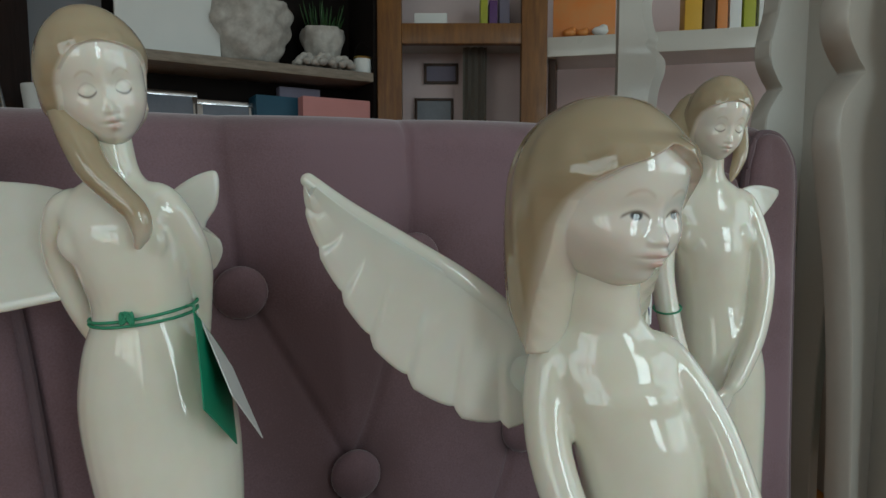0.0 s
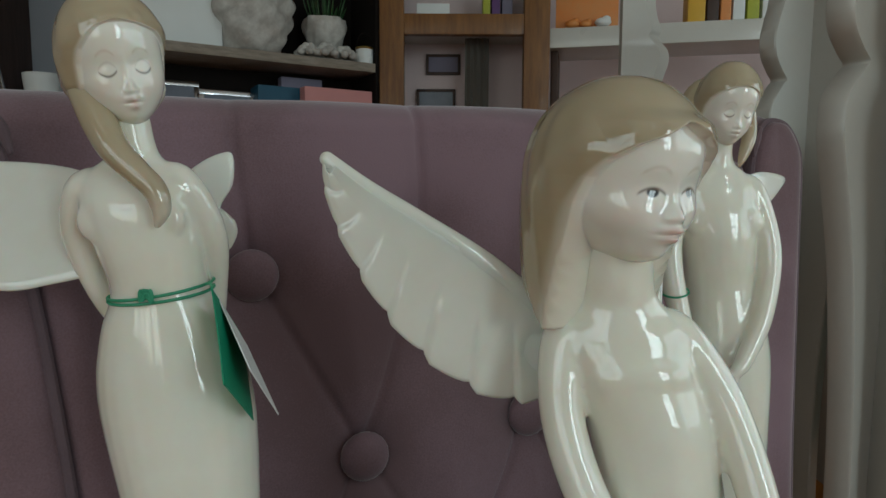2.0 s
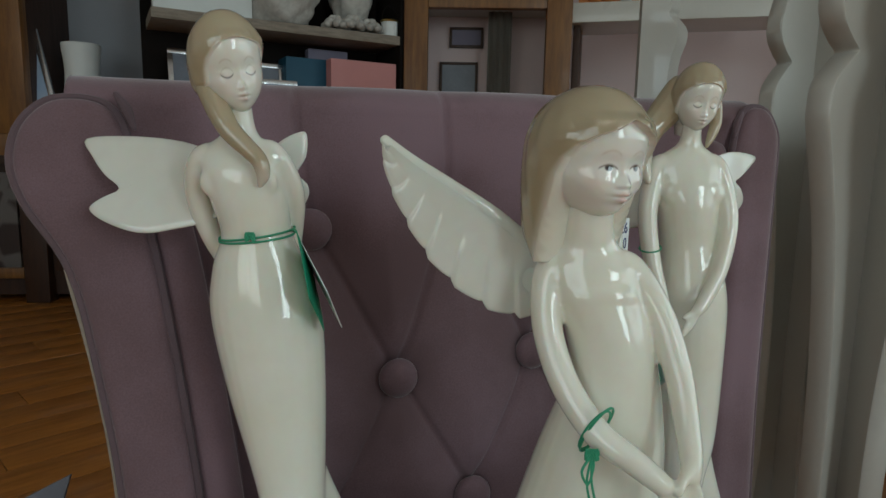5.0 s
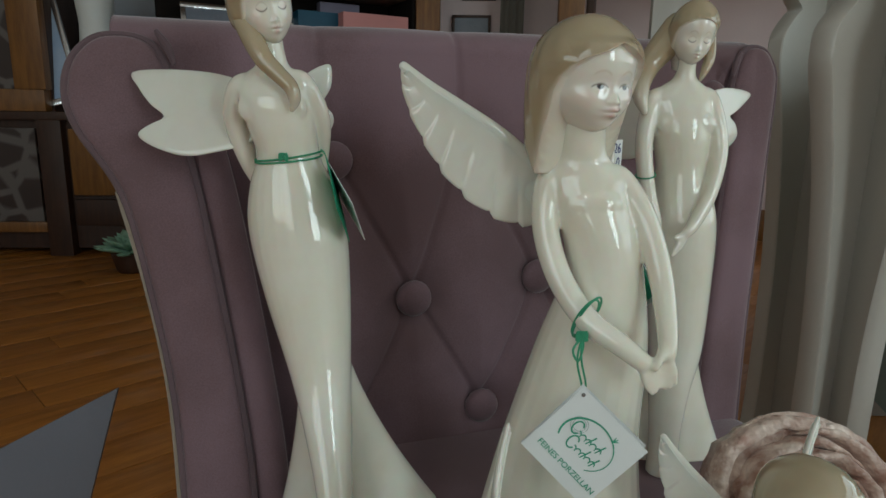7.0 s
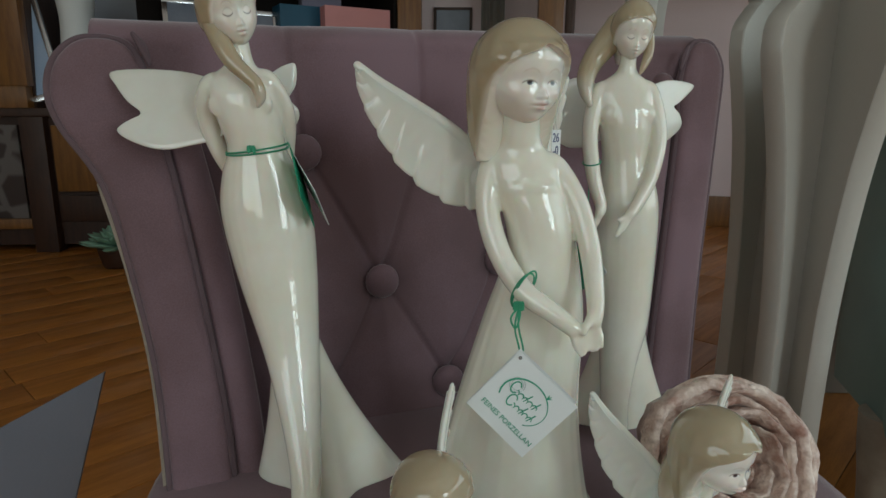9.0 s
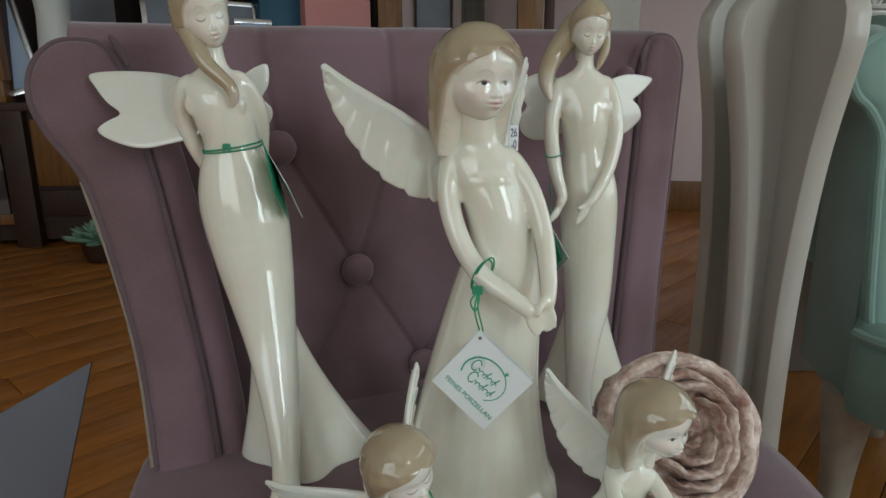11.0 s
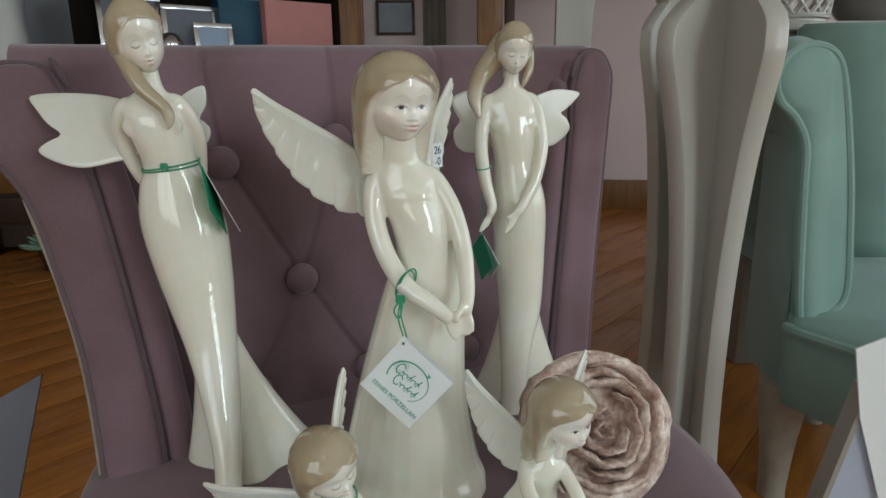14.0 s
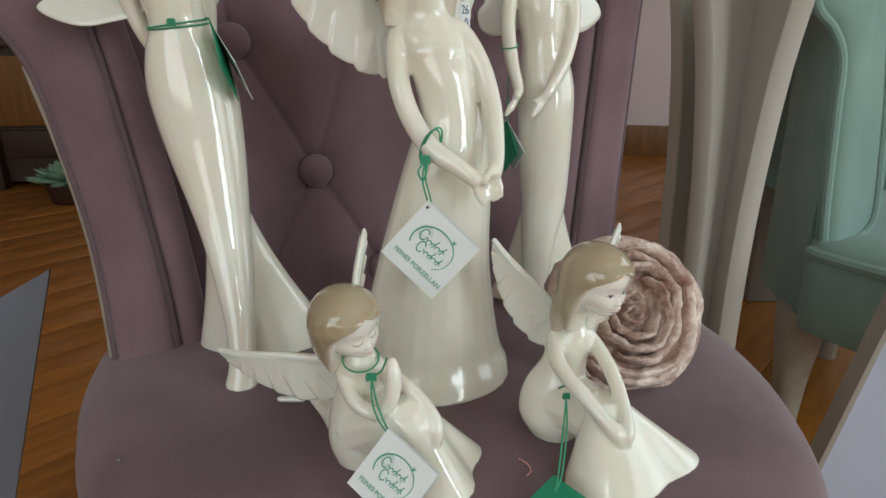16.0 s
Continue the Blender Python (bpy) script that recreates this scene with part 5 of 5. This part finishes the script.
# signs standing on the floor close by
sign = thing("info_sign", (0, 0, 0), label="pale blue-grey paper sign on a floor stand", category="sign")
bm = bmesh.new()
skin_rings(bm, [[Vector((x, 0.42 + dy + 0.05 * (z - 0.3), z)) for x, z in ((-0.362, 0.432), (-0.52, 0.345), (-0.62, 0.03), (-0.485, 0.03))] for dy in (0.0, 0.003)])
part("paper", bm, grey_paper, sign)
part("foot", boxed(-0.63, -0.46, 0.35, 0.46, 0.0, 0.03, bevel=0.004), black_mat, sign)
sign = thing("info_sign", (0, 0, 0), label="white card on a pale blue board with a brown edge", category="sign")
bm = bmesh.new()
skin_rings(bm, [[Vector((x, 0.30 + dy, z)) for x, z in ((0.479, 0.493), (0.527, 0.512), (0.66, 0.5), (0.66, 0.36), (0.528, 0.326), (0.494, 0.42))] for dy in (0.0, 0.002)])
part("card", bm, card_white, sign)
bm = bmesh.new()
skin_rings(bm, [[Vector((x, 0.306 + dy, z)) for x, z in ((0.505, 0.45), (0.70, 0.45), (0.60, 0.02), (0.405, 0.02))] for dy in (0.0, 0.012)])
part("board", bm, blue_paper, sign, "pale blue board")
bm = bmesh.new()
skin_rings(bm, [[Vector((x, 0.303 + dy, z)) for x, z in ((0.499, 0.45), (0.505, 0.45), (0.405, 0.02), (0.399, 0.02))] for dy in (0.0, 0.02)])
part("edge", bm, grey_panel, sign, "grey-brown edge")
part("foot", boxed(0.38, 0.62, 0.27, 0.38, 0.0, 0.022, bevel=0.004), dark_wood, sign)

# ---- furniture along the walls ----
def along(px, py, qx, qy):
    """Local frame whose x runs from p to q on the floor."""
    return math.degrees(math.atan2(qy - py, qx - px))


rzA = along(-1.18, 2.49, -0.32, 3.0)
unit = thing("shelf_unit", (-1.18, 2.49, 0.0), rzA, label="dark wooden shelf unit with weathered shelf boards", category="shelf")
part("back_panel", boxed(-0.12, 1.0, 0.30, 0.33, 0.0, 2.0), black_mat, unit, "black back panel")
part("shelf_board", boxed(-0.10, 0.99, 0.0, 0.299, 1.262, 1.304, bevel=0.004), weathered, unit, "weathered grey shelf board")
part("shelf_board", boxed(-0.10, 0.99, 0.0, 0.299, 0.88, 0.92, bevel=0.004), dark_wood, unit)
part("side_board", boxed(0.99, 1.02, 0.0, 0.33, 0.0, 2.0, bevel=0.003), black_mat, unit)
part("base", boxed(-0.10, 0.99, 0.02, 0.299, 0.0, 0.88), dark_wood, unit)


def put(u, v, z):
    a = radians(rzA)
    return (-1.18 + u * math.cos(a) - v * math.sin(a), 2.49 + u * math.sin(a) + v * math.cos(a), z)


def carton(name, u, v, z, w, d, h, material, label, category, tilt=0.0):
    ob = alone(name, boxed(-w / 2, w / 2, -d / 2, d / 2, 0, h, bevel=min(0.004, h * 0.1)), material, put(u, v, z), 30, rzA + tilt, label=label, category=category)
    return ob


carton("storage_box", 0.115, 0.12, 1.304, 0.40, 0.06, 0.36, card_white, "large white box on the weathered shelf", "box")
carton("gift_box", 0.815, 0.12, 0.92, 0.33, 0.2, 0.255, pink_box, "salmon pink cardboard box on the lower shelf", "box")
carton("gift_box", 0.56, 0.16, 0.92, 0.20, 0.14, 0.255, blue_box, "petrol blue cardboard box on the lower shelf", "box")
carton("book", 0.70, 0.24, 0.92, 0.20, 0.06, 0.32, lilac_box, "lilac grey cloth-bound book standing on the shelf", "book")


def photo_frame(u, v, z, w, h, lean=10.0, turn=0.0, fill=None, group="silver photo frames"):
    fr = new("photo_frame")
    fr.matrix_world = pose(*put(u, v, z), 0, 0, rzA + turn) @ pose(0, 0, 0, -lean)
    tagged(fr, "polished silver photo frame standing on the lower shelf", "picture frame", group)
    t = 0.022
    for x0, x1, z0, z1 in ((-w / 2, w / 2, 0, t), (-w / 2, w / 2, h - t, h), (-w / 2, -w / 2 + t, t, h - t), (w / 2 - t, w / 2, t, h - t)):
        part("rail", boxed(x0, x1, -0.008, 0.008, z0, z1, bevel=0.003), silver, fr)
    part("picture", boxed(-w / 2 + t, w / 2 - t, 0.0, 0.006, t, h - t), fill or slate, fr, "slate grey picture")
    return fr


photo_frame(0.10, 0.15, 0.92, 0.26, 0.26)
photo_frame(0.34, 0.12, 0.92, 0.24, 0.225, 8)
photo_frame(0.42, 0.05, 0.92, 0.17, 0.145, 10, fill=sky_print)
bm = bmesh.new()
turned(bm, [(0.03, 0), (0.045, 0.01), (0.05, 0.05), (0.03, 0.085), (0.01, 0.095)])
alone("ornament", bm, silver, put(0.235, 0.06, 0.92), 180, label="small rounded silver ornament", category="ornament")


def rough_pot(u, v, z, rows, label, seed):
    r = random.Random(seed)
    bm = turned(bmesh.new(), rows, n=36, steps=6)
    ph = [r.random() * 6 for _ in range(4)]
    for w in bm.verts:
        a = math.atan2(w.co.y, w.co.x)
        k = 1 + 0.07 * math.sin(5 * a + ph[0] + 30 * w.co.z) + 0.05 * math.sin(9 * a + ph[1] - 50 * w.co.z)
        w.co.x *= k
        w.co.y *= k
    return alone("flower_pot", bm, white_stone, put(u, v, z), 180, label=label, category="pot")


rough_pot(0.45, 0.14, 1.304, [(0.09, 0), (0.12, 0.02), (0.16, 0.10), (0.175, 0.19), (0.17, 0.26), (0.13, 0.262)], "large rough white carved stone pot on the shelf", 1)
pot = rough_pot(0.80, 0.16, 1.304, [(0.05, 0), (0.06, 0.07), (0.065, 0.075), (0.095, 0.14), (0.10, 0.20), (0.09, 0.205)], "white stone footed pot with a green plant", 2)
r = random.Random(7)
bm = bmesh.new()
for i in range(60):
    a, t = r.random() * math.tau, r.random()
    q = Vector((0.08 * t * math.cos(a), 0.08 * t * math.sin(a), 0))
    tip = q * 1.5 + Vector((0, 0, 0.05 + 0.09 * r.random()))
    tube(bm, [(*q, 0.004), (*(q.lerp(tip, 0.5)), 0.012), (*tip, 0.002)], n=6, steps=2, squash=0.3)
alone("potted_plant", bm, green_leaf, put(0.80, 0.16, 1.500), 40, label="small dark green leafy plant in the stone pot", category="plant")


def blossom(u, v, z, k, seed):
    r = random.Random(seed)
    bm = bmesh.new()
    for ring, n, lift in ((1.0, 7, 0.2), (0.65, 6, 0.6), (0.3, 4, 1.0)):
        for i in range(n):
            a = i * math.tau / n + ring * 3 + r.random() * 0.3
            c = Vector((math.cos(a) * ring * k, math.sin(a) * ring * k, lift * k * 0.8 + k * 0.35))
            ball(bm, (0, 0, 0), (k * 0.5, k * 0.42, k * 0.35), Matrix.Translation(c) @ pose(0, 0, 0, 0, 0, math.degrees(a)), seg=10)
    return alone("stone_flower", bm, white_stone, put(u, v, z), 180, label="white stone flower ornament on the shelf", category="ornament", group="stone flowers")


blossom(0.68, 0.05, 1.304, 0.045, 1)
blossom(0.76, 0.04, 1.304, 0.05, 2)
blossom(0.85, 0.05, 1.304, 0.048, 3)
tin = thing("lantern", put(0.955, 0.05, 1.304), rzA, label="small white tin lantern with a gold rim and wire handle", category="lantern")
part("body", turned(bmesh.new(), [(0.038, 0), (0.04, 0.01), (0.04, 0.07), (0.038, 0.072)]), card_white, tin)
bm = bmesh.new()
loop_round(bm, (0, 0, 0.072), 0.04, 0.04, r=0.005)
part("rim", bm, gold, tin, "gold rim")
part("handle", tubed([(0.04 * math.cos(t), 0, 0.075 + 0.07 * math.sin(t), 0.002) for t in np.linspace(0, math.pi, 9)], n=6, steps=2), black_mat, tin)

# the honey-brown cabinet in the corner
corner = thing("display_cabinet", (0, 0, 0), label="honey-brown wooden display cabinet with framed open compartments", category="cabinet")
for x0, x1 in ((-0.31, -0.195), (0.37, 0.492)):
    part("post", boxed(x0, x1, 2.99, 3.05, 0.0, 2.0, bevel=0.006), brown_wood, corner)
for z0, z1 in ((0.0, 0.12), (0.72, 0.82), (1.44, 1.535), (1.92, 2.0)):
    part("rail", boxed(-0.195, 0.37, 2.995, 3.045, z0, z1, bevel=0.005), brown_wood, corner)
part("back_panel", boxed(-0.31, 0.49, 3.36, 3.38, 0.0, 2.0), wall_paint, corner)
part("side_panel", boxed(-0.31, -0.295, 3.05, 3.36, 0.0, 2.0), dark_wood, corner)
part("side_panel", boxed(0.477, 0.492, 3.05, 3.36, 0.0, 2.0), dark_wood, corner)
part("shelf", boxed(-0.295, 0.477, 3.07, 3.36, 1.475, 1.50), white_lacquer, corner)
part("shelf", boxed(-0.295, 0.477, 3.07, 3.36, 0.80, 0.82), white_lacquer, corner)
part("top", boxed(-0.33, 0.51, 2.97, 3.4, 2.0, 2.03, bevel=0.004), brown_wood, corner)

def flat_picture(x0, x1, z0, z1, y, fill, label):
    pic = thing("picture_frame", (0, 0, 0), label=label, category="picture frame")
    t = 0.014
    for a in ((x0, x1, z0, z0 + t), (x0, x1, z1 - t, z1), (x0, x0 + t, z0 + t, z1 - t), (x1 - t, x1, z0 + t, z1 - t)):
        part("rail", boxed(a[0], a[1], y - 0.02, y, a[2], a[3], bevel=0.002), dark_wood, pic)
    part("print", boxed(x0 + t, x1 - t, y - 0.012, y, z0 + t, z1 - t), fill, pic)


flat_picture(-0.15, 0.055, 1.06, 1.24, 3.358, slate, "small dark-framed grey picture inside the brown cabinet")
flat_picture(-0.10, 0.08, 1.315, 1.42, 3.358, lilac_box, "small dark-framed lilac picture inside the brown cabinet")
curtain = bmesh.new()
rows = [[Vector((0.10 + 0.12 * q, 3.20 + 0.008 * math.sin(q * 22), z)) for q in np.linspace(0, 1, 24)] for z in (0.82, 1.47)]
g2 = [[curtain.verts.new(c) for c in rr] for rr in rows]
for i in range(23):
    curtain.faces.new((g2[0][i], g2[0][i + 1], g2[1][i + 1], g2[1][i]))
bmesh.ops.solidify(curtain, geom=curtain.faces[:], thickness=0.003)
alone("cloth_strip", curtain, cream_cloth, smooth=60, label="cream cloth strip hanging in the brown cabinet", category="cloth")
for x, w, h, material in ((-0.06, 0.16, 0.11, card_white), (0.20, 0.035, 0.19, lime_box), (0.245, 0.04, 0.17, purple_box), (0.30, 0.05, 0.2, lilac_box)):
    alone("book", boxed(x - w / 2, x + w / 2, 3.1, 3.2, 1.50, 1.50 + h, bevel=0.003), material, smooth=30, label="upright book in the brown cabinet", category="book", group="books in the cabinet")

# white wall shelf with books and boxes
rzB = along(0.576, 3.0, 1.435, 2.81)


def on_b(u, v, z):
    a = radians(rzB)
    return (0.576 + u * math.cos(a) - v * math.sin(a), 3.0 + u * math.sin(a) + v * math.cos(a), z)


shelf = thing("wall_shelf", (0.576, 3.0, 0), rzB, label="thick white shelf on white side boards against the lilac wall", category="shelf")
part("board", boxed(-0.09, 1.3, 0.0, 0.32, 1.382, 1.474, bevel=0.005), white_lacquer, shelf)
part("upright", boxed(1.22, 1.26, 0.02, 0.32, 0.0, 1.382, bevel=0.004), white_lacquer, shelf)
part("upright", boxed(-0.08, -0.045, 0.06, 0.32, 0.0, 1.382, bevel=0.004), dark_wood, shelf)


def volume(u, w, h, material, label, category="book", d=0.16, tilt=0.0):
    alone(category.replace(" ", "_"), boxed(-w / 2, w / 2, 0, d, 0, h, bevel=0.003), material, on_b(u, 0.05, 1.474), 30, rzB + tilt, label=label, category=category, group="books and boxes on the white shelf")


volume(0.085, 0.29, 0.24, orange_box, "orange printed box on the white shelf", "box")
for u, w, h, material, c in ((0.575, 0.075, 0.26, yellow_box, "yellow"), (0.645, 0.05, 0.24, dark_wood, "brown"), (0.70, 0.045, 0.25, orange_box, "orange"), (0.755, 0.05, 0.2, card_white, "white"),
                             (0.815, 0.05, 0.24, lime_box, "lime green"), (0.875, 0.045, 0.26, card_white, "white"), (0.935, 0.06, 0.23, dark_wood, "brown"), (0.995, 0.04, 0.25, lilac_box, "lilac")):
    volume(u, w, h, material, "upright %s book on the white shelf" % c)
for u, k in ((0.02, 0.028), (0.08, 0.024), (0.16, 0.03)):
    bm = bmesh.new()
    ball(bm, (0, 0, k * 0.7), (k * 1.3, k, k * 0.7), seg=14)
    ball(bm, (k * 0.5, 0, k * 1.2), (k * 0.7, k * 0.7, k * 0.5), seg=12)
    alone("sugared_sweet", bm, orange_box if k < 0.03 else card_white, on_b(u, 0.02, 1.474), 180, label="small rounded ornament on the shelf edge", category="ornament", group="small ornaments")

# the dark cabinet with pebble-print doors, a framed print and a succulent on the floor
rzC = 8
side = thing("cupboard", (-2.05, 2.75, 0.0), rzC, label="dark brown wooden cupboard with pebble-print door panels", category="cabinet")
part("body", boxed(-0.9, 0.75, 0.05, 0.45, 0.12, 0.66), dark_wood, side)
part("top", boxed(-0.93, 0.78, 0.0, 0.48, 0.66, 0.70, bevel=0.005), dark_wood, side)
part("leg", boxed(-0.04, 0.07, 0.0, 0.08, 0.0, 0.66, bevel=0.004), dark_wood, side)
part("leg", boxed(0.66, 0.75, 0.0, 0.08, 0.0, 0.66, bevel=0.004), dark_wood, side)
part("plinth", boxed(-0.9, 0.72, 0.06, 0.4, 0.03, 0.12), dark_wood, side)
drawer = part("drawer", boxed(0.09, 0.64, 0.02, 0.05, 0.30, 0.62, bevel=0.006), brown_wood, side)
part("drawer", boxed(0.09, 0.64, 0.02, 0.05, 0.15, 0.28, bevel=0.006), dark_wood, side)
part("door_panel", boxed(-0.60, -0.06, 0.02, 0.05, 0.17, 0.62), pebbles, side, "pebble-print panel")
part("rail", boxed(-0.62, -0.04, 0.0, 0.05, 0.12, 0.17, bevel=0.004), brown_wood, side)
part("rail", boxed(-0.93, 0.02, -0.01, 0.05, 0.70, 0.80, bevel=0.004), brown_wood, side)
part("post", boxed(-0.11, 0.03, -0.01, 0.05, 0.80, 2.0, bevel=0.004), brown_wood, side)
part("door_panel", boxed(-0.60, -0.11, 0.01, 0.04, 0.80, 2.0), pebbles, side, "pebble-print panel")
part("upper_body", boxed(-0.93, 0.03, 0.05, 0.45, 0.70, 2.0), dark_wood, side)
fr = thing("photo_frame", (-2.07, 2.80, 0.71), 10, label="large silver-edged frame with a pale blue print", category="picture frame")
fr.matrix_world = pose(-2.05, 2.80, 0.70, 0, 0, 10) @ pose(0, 0, 0, -8) @ pose(0, 0, 0, 0, -14)
for a in ((-0.17, -0.145, 0.02, 0.62), (0.145, 0.17, 0.02, 0.62), (-0.145, 0.145, 0.02, 0.05), (-0.145, 0.145, 0.59, 0.62)):
    part("rail", boxed(a[0], a[1], -0.01, 0.01, a[2], a[3], bevel=0.004), silver, fr)
part("print", boxed(-0.145, 0.145, 0.0, 0.008, 0.05, 0.59), sky_print, fr)
vase2 = alone("vase", turned(bmesh.new(), [(0.05, 0), (0.06, 0.02), (0.085, 0.2), (0.075, 0.4), (0.085, 0.52), (0.075, 0.525)]), card_white, (-1.84, 2.90, 0.70), 180, label="tall white vase on the dark cupboard", category="vase")


def succulent(at, k, label):
    pot = thing("succulent", at, label=label, category="plant")
    r = random.Random(3)
    part("pot", turned(bmesh.new(), [(0.045 * k, 0), (0.05 * k, 0.01 * k), (0.06 * k, 0.055 * k), (0.055 * k, 0.06 * k)]), dark_wood, pot)
    for ring, n, up, ln in ((0, 13, 12, 0.105), (1, 12, 32, 0.09), (2, 10, 52, 0.07), (3, 6, 74, 0.05)):
        for i in range(n):
            a = i * math.tau / n + ring * 0.35 + r.uniform(-0.08, 0.08)
            e = radians(up + r.uniform(-6, 6))
            d = Vector((math.cos(a) * math.cos(e), math.sin(a) * math.cos(e), math.sin(e))) * ln * k
            base = Vector((0, 0, 0.055 * k))
            bm = tubed([(*(base + d * q), w * k) for q, w in ((0.08, 0.007), (0.5, 0.017), (0.8, 0.015), (1.0, 0.003))], n=8, steps=3, squash=0.4, side=(-math.cos(a) * math.sin(e), -math.sin(a) * math.sin(e), math.cos(e)))
            part("leaf", bm, leaf_mat, pot, smooth=180)


succulent((-1.535, 2.52, 0.0), 1.55, "grey-green succulent rosette in a small pot on the floor")

# ---- floorboards ----
board = bmesh.new()
box(board, -0.75, 0.75, -0.068, 0.068, -0.02, 0.0, bevel=0.0015)
board_mesh = mesh_of("floorboard", board, floor_wood, 30)
ang = radians(48)
ca, sa = math.cos(ang), math.sin(ang)
rr = random.Random(11)
for j in range(-40, 40):
    off = rr.uniform(0, 1.5)
    for i in range(-5, 6):
        v = j * 0.1375
        u0, u1 = i * 1.502 + off - 0.75, i * 1.502 + off + 0.75
        # keep the piece of the board that lies between the walls
        for c, s, lo, hi in ((ca, -sa * v - 0.2, X0 + 0.07, X1 - 0.07), (sa, ca * v + 1.2, Y0 + 0.07, Y1 - 0.1)):
            u0, u1 = max(u0, (lo - s) / c), min(u1, (hi - s) / c)
        if u1 - u0 < 0.2:
            continue
        u = (u0 + u1) / 2
        ob = new("floorboard", board_mesh)
        ob.parent = room_floor
        ob.matrix_basis = pose(u * ca - v * sa - 0.2, u * sa + v * ca + 1.2, rr.uniform(-0.0006, 0.0004), 0, 0, 48 + (180 if rr.random() < 0.5 else 0)) @ Matrix.Diagonal(((u1 - u0) / 1.5, 1, 1, 1))
